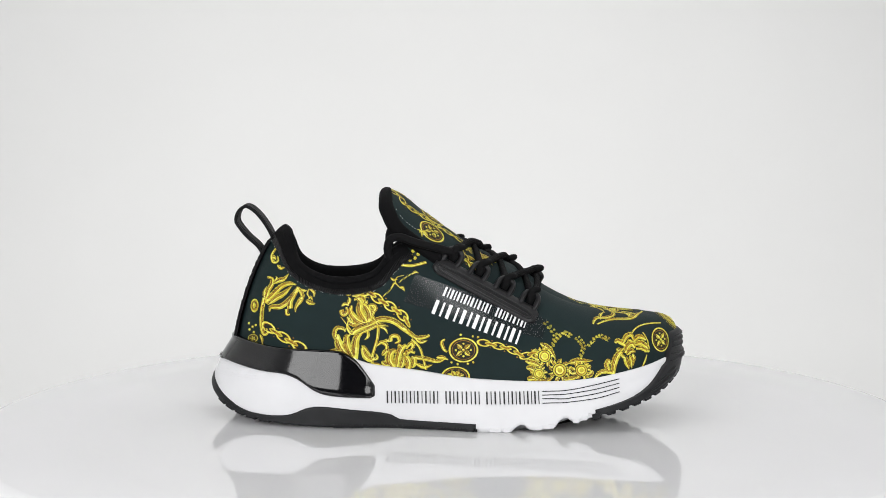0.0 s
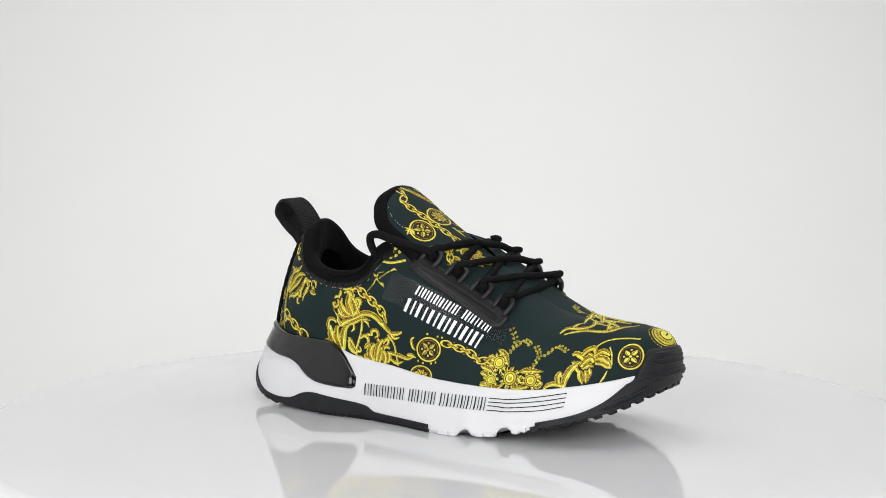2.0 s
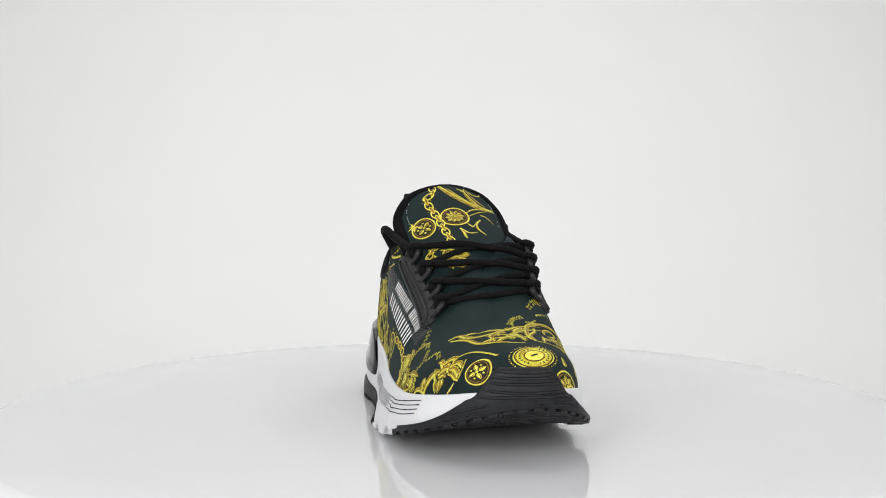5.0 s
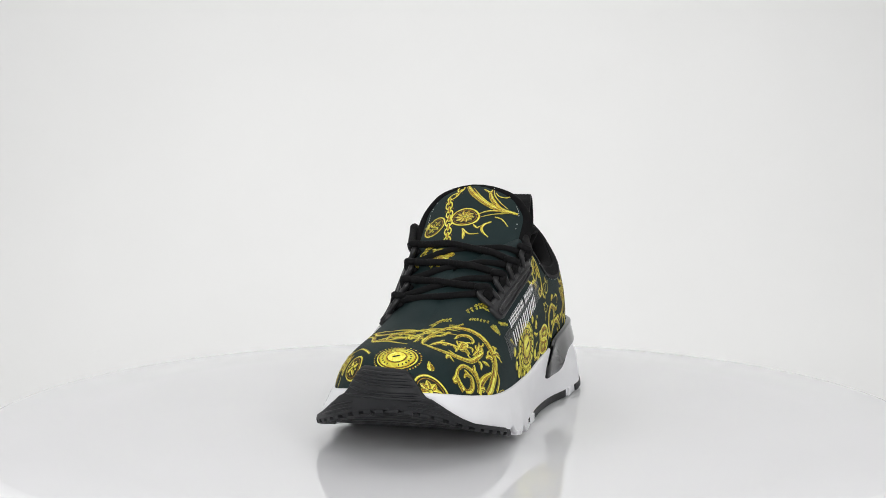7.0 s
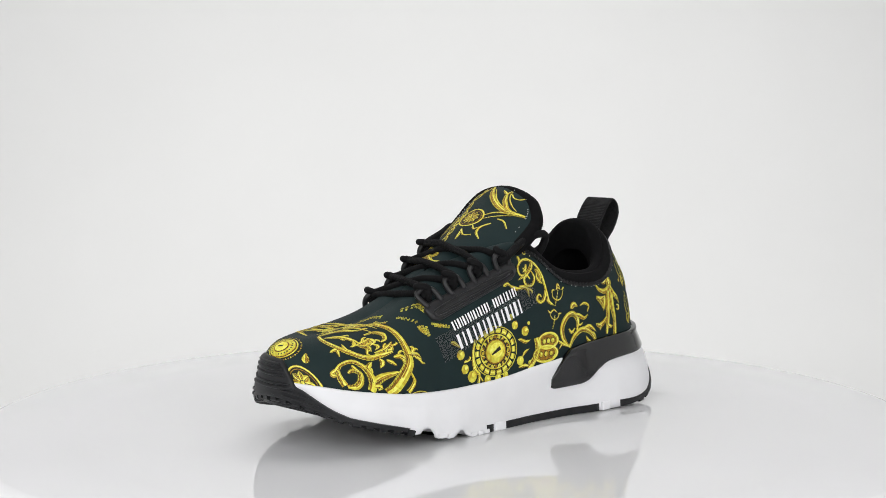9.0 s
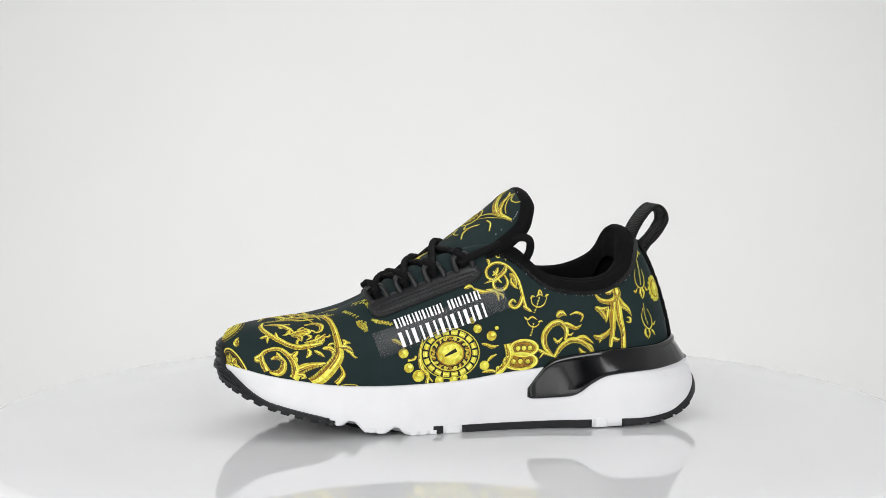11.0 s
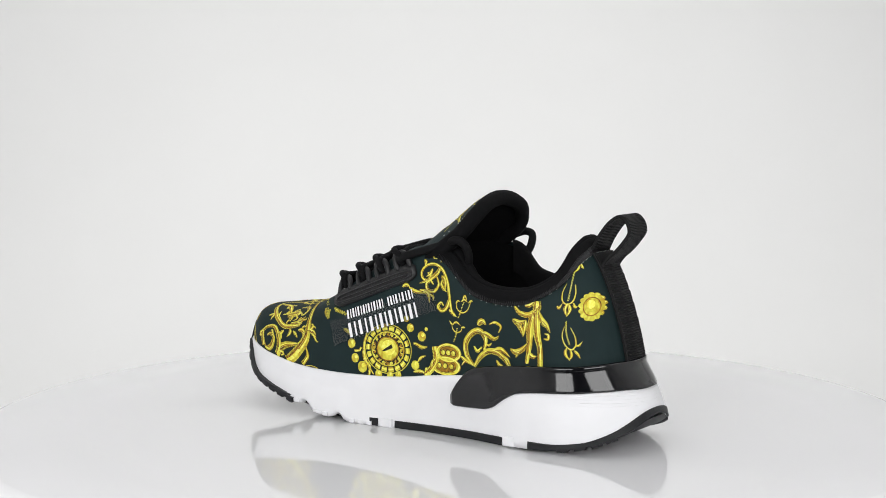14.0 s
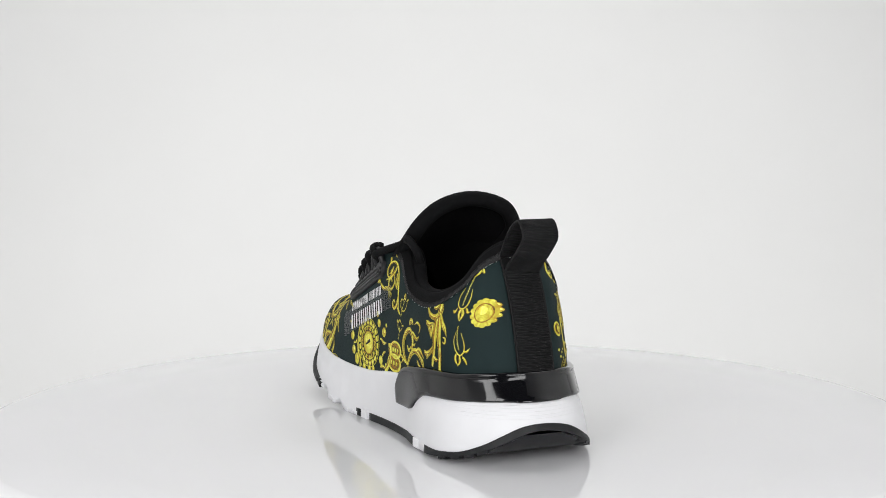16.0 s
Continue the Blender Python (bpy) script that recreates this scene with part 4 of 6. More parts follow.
        return part(name, vs, fs, None, parent, label, slots=[INKS[i] for i in used], mids=[used.index(m) for m in ms])


# inner flank
def P_in():
    return Print(inner_side)


p = P_in()
p.stroke([(-104.0, 114.6), (-108.7, 114.4), (-112.4, 109.9), (-111.3, 105.3), (-108.2, 105.7), (-108.4, 109.0)], 1.0, "swell")
p.stroke([(-108.5, 103.2), (-106.0, 101.2), (-103.3, 101.7)], 1.2, "leaf").stroke([(-112.9, 108.4), (-110.6, 108.2), (-109.4, 106.5)], 1.3, "leaf")
p.lay("scroll", UPPER, "small gold scroll print")

p = P_in()
p.stroke([(-115.8, 81.1), (-114.3, 87.2), (-111.9, 91.2), (-111.9, 94.6), (-114.9, 96.0)], (1.6, 1.8, 1.8, 1.4, 0.6))
p.stroke([(-116.1, 80.1), (-111.3, 84.5), (-105.9, 89.5), (-100.2, 91.5), (-95.9, 90.5)], (2.0, 2.2, 1.9, 1.4, 0.4))
p.stroke([(-114.4, 78.7), (-108.7, 82.8), (-103.6, 85.5), (-98.5, 90.2)], 2.3, "leaf")
p.stroke([(-116.1, 82.1), (-117.0, 86.2), (-115.3, 89.9)], 1.1, "leaf")
p.stroke([(-111.3, 91.6), (-106.9, 93.6), (-103.5, 94.6), (-100.8, 97.6)], 1.8, "leaf")
p.stroke([(-110.2, 92.9), (-108.6, 94.9), (-109.2, 96.0)], 0.8, "leaf")
p.stroke([(-113.1, 74.3), (-112.1, 77.0), (-106.1, 77.3), (-101.3, 80.4), (-97.9, 84.4), (-94.9, 89.2)], (0.4, 1.5, 2.0, 2.0, 1.6, 0.7))
p.stroke([(-99.7, 75.9), (-100.0, 80.0), (-97.6, 84.1), (-94.9, 87.5)], (2.0, 2.3, 1.9, 1.0))
p.stroke([(-102.0, 75.6), (-101.7, 72.6), (-99.7, 72.2)], (1.2, 1.2, 0.5))
p.stroke([(-96.4, 73.6), (-96.0, 76.9), (-93.3, 81.0), (-91.6, 83.7)], (0.3, 1.0, 1.9, 1.2))
p.stroke([(-94.9, 88.8), (-92.9, 86.1), (-91.9, 83.4), (-93.9, 81.0)], (1.0, 1.3, 1.5, 0.7))
p.stroke([(-92.9, 87.8), (-90.9, 86.8), (-89.2, 87.1)], 0.9, "leaf")
p.stroke([(-87.8, 88.1), (-88.9, 85.1), (-87.5, 82.3)], 0.6, "swell")
p.stroke([(-87.5, 87.8), (-84.8, 85.7), (-84.8, 82.7)], 1, "leaf")
p.stroke([(-89.9, 81.0), (-86.9, 79.3), (-83.9, 78.6)], 1.6, "leaf")
p.stroke([(-88.2, 81.7), (-86.9, 83.0), (-85.5, 80.6)], 0.9, "leaf")
p.stroke([(-116.7, 82.8), (-118.2, 74.3), (-118.3, 65.8), (-116.7, 60.7), (-114.6, 61.4), (-115.3, 63.8)], (1.5, 1.5, 1.5, 1.7, 1.3, 0.6))
p.lay("acanthus_leaf", UPPER, "gold acanthus leaf print")

p = P_in()
p.oval((-123.4, 78.2), 3.2, 4.6, EDGE).oval((-123.4, 78.2), 2.9, 4.3, GOLD).oval((-123.4, 78.2), 2.1, 3.2, OCHRE, 0, 0.15).bead((-123.4, 78.2), 1.2, 0.3, 2.0)
for X, Y in (((-127.2, 67.2)), ((-124.5, 64.9)), ((-126.6, 63.2)), ((-123.6, 61.5)), ((-122.3, 65.9))):
    p.bead((X, Y), 0.8)
p.medallion((-124.2, 57.7), 3.4, 2.6, 5)
p.lay("rosette", UPPER, "gold rosette and beads print")

p = P_in().chain([(-117.3, 66.8), (-112.3, 63.4), (-105.6, 59.3), (-98.9, 55.2), (-92.2, 51.7)], 5.6, 3.0)
p.stroke([(-119.4, 60.0), (-118.0, 57.3), (-117.7, 53.9)], 1.0, "leaf")
p.lay("chain", UPPER, "gold chain print")

# the large bouquet between heel and panel
p = P_in()
p.stroke([(-71.2, 57.1), (-72.2, 60.5), (-70.5, 63.9), (-66.5, 63.2), (-65.5, 61.5)], (1.4, 1.6, 1.4, 1.1, 0.5))
p.stroke([(-61.2, 44.1), (-66.6, 48.9), (-69.6, 54.4), (-70.5, 59.8)], (1.8, 3.3, 3.2, 1.2))
p.stroke([(-60.5, 44.8), (-64.2, 52.0), (-64.8, 57.8), (-62.8, 59.8)], (1.8, 2.7, 2.2, 0.7))
p.stroke([(-59.8, 44.8), (-59.8, 52.0), (-58.7, 57.8), (-55.0, 61.2)], (2.2, 3.0, 2.4, 0.8))
p.stroke([(-76.0, 49.6), (-70.3, 50.3), (-64.5, 47.9), (-60.5, 44.1)], (0.5, 1.3, 1.5, 1.0))
p.stroke([(-61.1, 60.5), (-57.7, 63.5), (-51.6, 65.6), (-44.2, 69.0), (-36.4, 67.9), (-29.7, 63.1), (-21.9, 56.9)], (1.9, 2.3, 2.1, 2.2, 2.2, 1.9, 1.2))
p.stroke([(-58.4, 59.8), (-52.3, 62.8), (-45.5, 65.5), (-38.8, 64.8)], 1.7, "leaf")
p.stroke([(-29.7, 63.8), (-23.6, 58.3), (-18.5, 57.9), (-14.5, 59.0)], (0.8, 1.3, 1.5, 0.8))
p.stroke([(-44.9, 64.5), (-41.5, 63.1), (-39.8, 60.1)], 0.9, "leaf")
p.stroke([(-52.3, 63.2), (-51.7, 58.8), (-54.0, 56.4)], 1, "leaf")
p.stroke([(-22.9, 56.9), (-19.6, 54.9), (-15.8, 55.9)], 1.2, "leaf")
p.stroke([(-48.9, 70.7), (-45.9, 65.5), (-45.9, 58.7), (-47.6, 51.9), (-49.4, 45.1), (-48.4, 38.2), (-45.7, 35.8)], 0.95, "stem")
p.stroke([(-62.7, 70.0), (-64.4, 64.6), (-62.4, 60.5), (-60.1, 59.8)], 0.9, "swell")
p.stroke([(-25.3, 56.9), (-20.6, 51.8), (-18.6, 46.0), (-16.5, 38.1)], 0.8, "stem")
p.lay("acanthus_bouquet", UPPER, "gold acanthus bouquet print")
p = P_in()
p.stroke([(-55.1, 51.6), (-53.4, 46.8), (-50.0, 44.4), (-47.7, 45.4)], (1.3, 2.5, 2.0, 0.8))
p.stroke([(-55.7, 53.0), (-53.4, 50.9), (-49.7, 46.1)], 1.2, "leaf")
p.stroke([(-49.0, 44.0), (-46.3, 45.4), (-47.0, 48.1)], 1.1, "leaf")
p.stroke([(-55.1, 40.0), (-51.7, 39.3), (-47.0, 41.6), (-42.3, 39.9)], 1.3, "leaf")
p.stroke([(-46.3, 52.9), (-43.6, 55.0), (-40.5, 52.9), (-40.9, 48.8)], (0.6, 1.3, 1.4, 0.6))
p.stroke([(-43.3, 46.8), (-40.9, 49.5), (-37.2, 50.2)], 1.6, "leaf")
p.stroke([(-38.2, 55.6), (-37.5, 58.4), (-34.1, 58.7), (-32.8, 55.6), (-35.5, 54.2)], (1.3, 1.4, 1.4, 1.2, 0.5))
p.stroke([(-42.9, 55.0), (-40.2, 56.0), (-37.5, 55.3)], 1.2, "leaf")
p.stroke([(-35.5, 39.2), (-38.9, 43.3), (-38.2, 48.4), (-34.8, 50.1)], (1.5, 3.2, 2.8, 1.0))
p.stroke([(-43.6, 43.3), (-40.9, 41.3), (-37.5, 40.6)], 1.9, "leaf")
p.stroke([(-44.3, 38.2), (-39.9, 38.2), (-34.8, 38.2)], 1.9, "leaf")
p.stroke([(-34.1, 39.9), (-33.8, 45.0), (-32.1, 50.1), (-28.7, 53.5)], (1.7, 2.4, 2.4, 0.9))
p.stroke([(-32.1, 39.2), (-30.8, 43.3), (-30.1, 47.4)], 2.4, "leaf")
p.stroke([(-27.4, 38.1), (-27.4, 43.3), (-29.4, 46.7), (-26.7, 49.4), (-23.3, 48.4)], (1.6, 2.7, 2.0, 1.5, 0.8))
p.stroke([(-28.7, 50.8), (-26.0, 54.2), (-24.3, 52.8), (-25.7, 50.1)], (0.6, 1.4, 1.4, 0.7))
p.stroke([(-25.3, 39.1), (-24.0, 43.3), (-25.3, 46.7)], 2.4, "leaf")
p.stroke([(-23.6, 45.6), (-17.2, 44.9), (-9.4, 43.2), (-4.3, 45.2)], (1.2, 1.6, 1.2, 0.4))
p.stroke([(-23.3, 42.2), (-17.9, 39.8), (-12.5, 41.1)], 1.4, "leaf")
p.stroke([(-24.7, 37.4), (-19.6, 36.4), (-11.1, 34.6)], 1.5, "leaf")
p.stroke([(-36.9, 36.5), (-32.1, 35.7), (-28.1, 36.4)], 1.4, "leaf")
p.stroke([(-30.7, 50.8), (-32.8, 53.2), (-33.8, 51.8)], 1, "leaf")
p.bead((-29.4, 47.7), 1.2, 0.4)
p.lay("blossom", UPPER, "gold blossom print")
p = P_in()
p.stroke([(-52.0, 66.6), (-54.7, 66.6), (-59.0, 68.7), (-62.4, 73.4), (-61.7, 77.5)], (1.6, 2.4, 2.8, 2.0, 0.6))
p.stroke([(-52.0, 66.9), (-55.0, 70.7), (-57.0, 75.1), (-56.6, 79.9), (-58.9, 82.3)], (1.5, 2.8, 2.6, 1.8, 0.6))
p.stroke([(-51.6, 67.3), (-50.9, 72.0), (-52.6, 75.8), (-54.9, 78.5)], (1.6, 3.0, 2.4, 0.7))
p.stroke([(-50.9, 68.0), (-49.6, 72.0), (-48.2, 75.1), (-49.9, 77.5)], (1.3, 1.8, 1.4, 0.6))
p.stroke([(-53.0, 66.6), (-58.4, 65.6), (-62.7, 67.0), (-64.4, 70.7)], (1.1, 2.0, 1.6, 0.5))
p.stroke([(-68.1, 74.8), (-66.8, 72.1), (-64.4, 73.8), (-65.0, 76.5)], (1.6, 1.8, 1.4, 0.7))
p.stroke([(-64.4, 77.5), (-63.0, 80.9), (-63.7, 82.6)], 1.3, "leaf")
p.stroke([(-67.7, 77.2), (-65.7, 78.5), (-63.0, 77.2)], 1, "leaf")
p.stroke([(-60.3, 80.9), (-56.9, 82.3), (-54.2, 80.9), (-54.9, 78.5)], (0.6, 1.4, 1.5, 0.6))
p.stroke([(-50.9, 75.8), (-50.9, 77.5), (-48.2, 77.5), (-46.9, 75.4), (-48.9, 73.7), (-50.2, 75.1)], (0.6, 1.0, 1.2, 1.2, 1.0, 0.5))
p.stroke([(-66.3, 86.0), (-63.3, 84.3), (-59.9, 86.7)], 1.2, "leaf")
p.stroke([(-61.6, 83.3), (-57.6, 83.6), (-53.2, 85.6)], 0.9, "leaf")
p.stroke([(-56.9, 85.6), (-54.9, 83.6), (-52.2, 82.2)], 1.2, "leaf")
p.stroke([(-52.2, 80.5), (-52.9, 78.8), (-54.9, 80.2)], 0.9, "leaf")
p.stroke([(-68.4, 70.7), (-64.4, 65.6), (-61.1, 61.2)], 0.5, "swell")
p.lay("acanthus_crown", UPPER, "gold acanthus crown print")
P_in().chain([(-58.2, 86.4), (-51.4, 85.2), (-44.6, 80.7), (-36.5, 75.7), (-30.3, 70.7), (-27.2, 65.6)], 4.6, 2.9).lay("chain", UPPER, "gold chain print")

P_in().medallion((6.0, 50.0), 9.0, 7.6, 4).lay("medallion", UPPER, "round gold medallion print with a four-lobed flower")
P_in().medallion((1.2, 33.8), 8.8, 6.2, 8).lay("medallion", UPPER, "half gold medallion print at the sole's edge")
p = P_in().chain([(14.8, 54.9), (23.0, 53.3), (34.2, 50.3), (42.1, 46.3), (48.0, 47.9)], 4.4, 2.3)
p.stroke([(-5.1, 56.7), (-7.1, 54.7), (-5.8, 50.7), (-3.8, 48.8)], 1.2, "swell").stroke([(-10.3, 45.5), (-6.4, 45.5), (-3.0, 44.1)], 1.4, "leaf")
for X, Y in ((-1.2, 42.5), (2.5, 41.4), (8.6, 41.7), (11.9, 42.5), (11.6, 58.3), (14.8, 57.8), (4.3, 59.3)):
    P_in().bead((X, Y), 0.7).lay("bead", UPPER)
p.lay("chain", UPPER, "gold chain print")

p = P_in()
for a, b, c, w in (((43.1, 43.3), (48.6, 41.9), (53.9, 39.2), 2.0), ((52.5, 53.8), (57.8, 50.5), (61.8, 43.8), 2.0), ((43.7, 39.3), (47.3, 38.6), (51.3, 35.7), 2.0),
                   ((44.1, 32.6), (48.0, 32.6), (51.3, 34.6), 2.2), ((45.4, 30.6), (54.0, 30.6), (60.5, 33.9), 2.0), ((69.0, 41.8), (74.9, 43.1), (84.1, 43.1), 2.0),
                   ((82.8, 40.4), (80.2, 38.5), (76.3, 37.1), 1.8), ((84.2, 37.1), (81.6, 34.5), (77.6, 34.5), 1.8), ((49.9, 50.5), (47.3, 46.6), (51.9, 43.9), 1.6),
                   ((65.8, 31.9), (71.1, 32.5), (73.7, 33.8), 1.8), ((71.0, 39.8), (69.7, 37.2), (72.3, 34.5), 1.5)):
    p.stroke([a, b, c], w, "leaf")
p.flower((54.9, 45.9), 6.4, 1).flower((51.3, 35.4), 5.4, 2).flower((76.9, 37.4), 6.2, 3).flower((63.8, 37.5), 7.2, 4)
p.lay("flower_spray", UPPER, "gold rosette spray print")
p = P_in().twig([(56.4, 66.4), (61.7, 59.1), (59.7, 51.8)]).twig([(62.3, 55.8), (66.9, 60.4), (70.8, 58.4)]).twig([(75.4, 57.0), (78.8, 51.7), (76.2, 45.1)]).twig([(82.7, 53.0), (87.9, 58.3), (93.8, 56.3)])
p.lay("beaded_twig", UPPER, "fine beaded twig print")

p = P_in()
p.stroke([(85.0, 32.6), (87.7, 35.7), (92.1, 36.8), (97.0, 35.3)], (0.5, 1.5, 1.7, 1.0))
p.stroke([(93.7, 37.2), (92.4, 40.4), (93.6, 43.3), (94.9, 41.1)], (1.2, 1.9, 1.3, 0.6))
p.stroke([(96.1, 34.9), (96.9, 40.7), (99.1, 46.0), (102.2, 48.8)], (1.4, 2.2, 2.3, 1.5))
p.stroke([(98.3, 53.8), (99.9, 55.2), (102.4, 54.2), (104.8, 52.1)], (0.8, 1.7, 1.9, 1.2))
p.stroke([(98.9, 50.3), (101.3, 49.5), (103.9, 51.0)], 1.7, "leaf")
p.stroke([(103.3, 54.0), (105.4, 57.6), (108.7, 59.1), (110.1, 56.1)], (1.2, 1.8, 1.7, 0.7))
p.stroke([(104.2, 47.7), (106.1, 51.9), (108.7, 53.4), (110.8, 50.8)], (1.2, 2.2, 2.2, 1.0))
p.stroke([(105.1, 46.5), (107.9, 49.1), (111.3, 48.3)], 1.9, "leaf")
p.stroke([(104.2, 45.7), (105.2, 41.7), (106.6, 37.7)], 2, "leaf")
p.stroke([(107.1, 46.2), (108.5, 42.6), (107.9, 38.3)], 1.9, "leaf")
p.stroke([(109.0, 47.3), (109.9, 44.4), (109.1, 41.8)], 1.2, "leaf")
p.stroke([(106.1, 54.5), (107.8, 55.3), (109.2, 54.0)], 1.1, "leaf")
p.stroke([(109.8, 54.5), (113.1, 57.6), (115.8, 57.3), (118.1, 55.5)], (1.0, 1.7, 1.7, 0.6))
p.stroke([(110.5, 52.7), (114.1, 53.9), (117.4, 52.4), (119.6, 49.0)], (1.0, 2.1, 2.0, 0.7))
p.stroke([(111.4, 50.3), (115.0, 50.6), (117.7, 49.3), (120.0, 48.6)], (0.8, 1.5, 1.5, 0.6))
p.stroke([(101.7, 47.3), (103.1, 45.3), (104.4, 44.9)], 1.1, "leaf")
p.stroke([(115.8, 53.8), (117.4, 52.6), (118.5, 50.2)], 0.8, "leaf")
p.stroke([(108.2, 57.8), (111.7, 62.3), (116.6, 64.9), (123.6, 66.1), (129.7, 66.3)], 0.5, "stem")
p.stroke([(116.6, 60.4), (118.9, 56.2), (120.0, 50.3)], 0.45, "stem")
p.stroke([(118.3, 46.8), (116.9, 42.7), (114.6, 38.4)], 0.6, "swell")
p.lay("acanthus_leaf", UPPER, "gold acanthus leaf print by the toe")
P_in().medallion((128.0, 55.8), 6.0, 7.6, 4, 0.1).lay("medallion", UPPER, "oval gold medallion print by the toe")

p = P_in()
p.rope([(-42.8, 82.9), (-39.4, 85.9), (-37.4, 88.3)]).rope([(-33.3, 91.3), (-28.6, 94.7), (-23.9, 97.4)])
p.stroke([(-29.9, 95.7), (-34.0, 94.7), (-35.0, 91.7), (-32.7, 88.6), (-29.3, 86.2)], 0.38, "swell")
p.stroke([(-38.0, 94.4), (-36.3, 93.0), (-33.7, 93.4)], 0.78, "leaf")
p.stroke([(-37.7, 87.6), (-35.7, 91.0), (-33.0, 89.0)], 0.68, "leaf")
p.stroke([(-32.7, 88.3), (-30.6, 88.3), (-29.6, 86.2)], 0.78, "leaf")
p.stroke([(-25.2, 96.4), (-23.2, 97.8), (-21.2, 97.1)], 0.78, "leaf")
p.lay("dagger", UPPER, "fine gold dagger print with roped hilt")
p = P_in().stroke([(-31.7, 102.2), (-25.2, 101.7), (-16.5, 103.8)], 0.9)
for X, Y in ((-29.0, 106.3), (-25.9, 108.2), (-26.5, 105.1), (-23.4, 106.3), (-21.5, 108.8), (-24.6, 110.7)):
    P_in().bead((X, Y), 1.1).lay("bead", UPPER)
p.lay("tassel", UPPER, "gold tassel print under the collar")

# outer flank
def P_out():
    return Print(outer_side)


p = P_out()
C = (12.0, 49.1)
p.oval(C, 18.2, 15.6, EDGE)
for k in range(18):
    a = 2 * math.pi * k / 18
    q = (C[0] + 15.4 * math.cos(a), C[1] + 13.1 * math.sin(a))
    arc = [(C[0] + 15.0 * math.cos(a + d), C[1] + 12.8 * math.sin(a + d)) for d in (-0.13, 0, 0.13)]
    p.band(arc, [1.5] * 3, GOLD).band(arc, [0.55] * 3, PALE, 0, 0.4)
p.oval(C, 18.0, 15.4, GOLD, hole=0.965).oval(C, 12.6, 10.7, GOLD, hole=0.93)
for k in range(16):
    a = 2 * math.pi * (k + 0.5) / 16
    arc = [(C[0] + r * 1.16 * math.cos(a + d), C[1] + r * math.sin(a + d)) for r, d in ((7.9, -0.12), (8.8, 0.0), (9.9, 0.02), (9.6, 0.14))]
    p.stroke(arc, 0.5, "swell", 0.12)
for k in range(20):
    a = 2 * math.pi * k / 20
    p.oval((C[0] + 10.3 * math.cos(a), C[1] + 8.9 * math.sin(a)), 1.0, 1.0, OCHRE if k % 2 else GOLD, 0, 0.1, 8)
p.oval(C, 8.9, 8.0, EDGE, up=0.2).oval(C, 8.4, 7.5, OCHRE, up=0.16).oval(C, 7.7, 6.8, GOLD, up=0.12).oval((C[0] - 0.6, C[1] + 0.8), 5.4, 4.6, PALE, up=0.07)
p.band([(C[0] - 3.6, C[1] + 2.0), (C[0], C[1] + 0.2), (C[0] + 3.6, C[1] - 1.6)], [1.2, 0.9, 0.4], EDGE, 0.6)
for X, Y, r in ((40.1, 50.1) + (3.0,), (37.0, 41.3) + (2.9,), (31.3, 36.3) + (3.6,), (18.8, 33.1) + (2.6,), (10.1, 33.2) + (2.4,), (3.9, 34.1) + (2.2,), (-13.2, 58.9) + (3.0,), (-8.7, 41.1) + (2.9,),
                (-4.7, 63.4) + (2.6,), (-1.5, 68.6) + (2.0,), (-16.4, 63.5) + (1.2,), (-17.1, 39.2) + (1.4,)):
    P_out().bead((X, Y), r).lay("bead", UPPER)
p.stroke([(30.7, 46.4), (29.5, 40.8), (25.7, 37.0), (26.3, 31.7)], 1.1).stroke([(46.9, 58.5), (43.8, 57.3), (39.8, 54.3)], 1.4, "leaf").stroke([(32.6, 48.3), (33.8, 46.4), (37.6, 45.7)], 0.8)
p.stroke([(28.4, 58.0), (30.4, 48.8), (28.1, 39.6), (22.7, 32.5)], (0.5, 0.9, 0.9, 0.5)).stroke([(-7.1, 54.3), (-10.4, 53.6), (-15.2, 51.6)], 1.0, "leaf").stroke([(-10.5, 43.4), (-13.1, 46.2), (-16.5, 47.6)], 1.0, "leaf")
p.lay("medallion", UPPER, "large gold medallion print ringed with beads")
p = P_out()
p.stroke([(-22.9, 53.7), (-23.9, 45.8), (-20.4, 39.9), (-15.8, 35.6)], 2.4).stroke([(-9.3, 54.2), (-13.2, 52.3), (-17.7, 53.0)], 1.3, "leaf").stroke([(-7.4, 37.1), (-12.6, 37.8), (-17.1, 36.6)], 1.2, "leaf")
for c, rx, ry in (((-32.9, 50.8), 9.2, 5.6), ((-30.8, 42.9), 11.0, 5.6)):
    p.oval(c, rx + 0.4, ry + 0.4, EDGE).oval(c, rx, ry, GOLD, hole=0.72).oval(c, rx * 0.95, ry * 0.95, PALE, hole=0.9).oval(c, rx * 0.7, ry * 0.68, OCHRE)
    for k in (-1, 0, 1):
        p.bead((c[0] + k * rx * 0.4, c[1]), 1.5, 0.25)
p.lay("buckle", UPPER, "gold buckle print")
p = P_out()
p.stroke([(-50.8, 45.2), (-46.1, 51.2), (-45.4, 58.0), (-49.3, 63.8), (-55.0, 65.6), (-59.1, 60.9), (-58.4, 54.8)], (0.9, 1.8, 2.1, 2.1, 2.0, 1.6, 0.9))
p.stroke([(-53.3, 65.2), (-59.4, 64.2), (-65.1, 61.9), (-68.7, 64.0)], 1.6, "leaf")
p.stroke([(-51.1, 56.4), (-53.7, 53.7), (-56.7, 56.4)], 1.1, "swell")
p.stroke([(-51.5, 44.5), (-55.8, 50.7), (-61.4, 54.4), (-66.8, 54.2), (-71.5, 51.5), (-75.5, 46.8)], (1.0, 1.8, 2.0, 2.0, 1.6, 0.8))
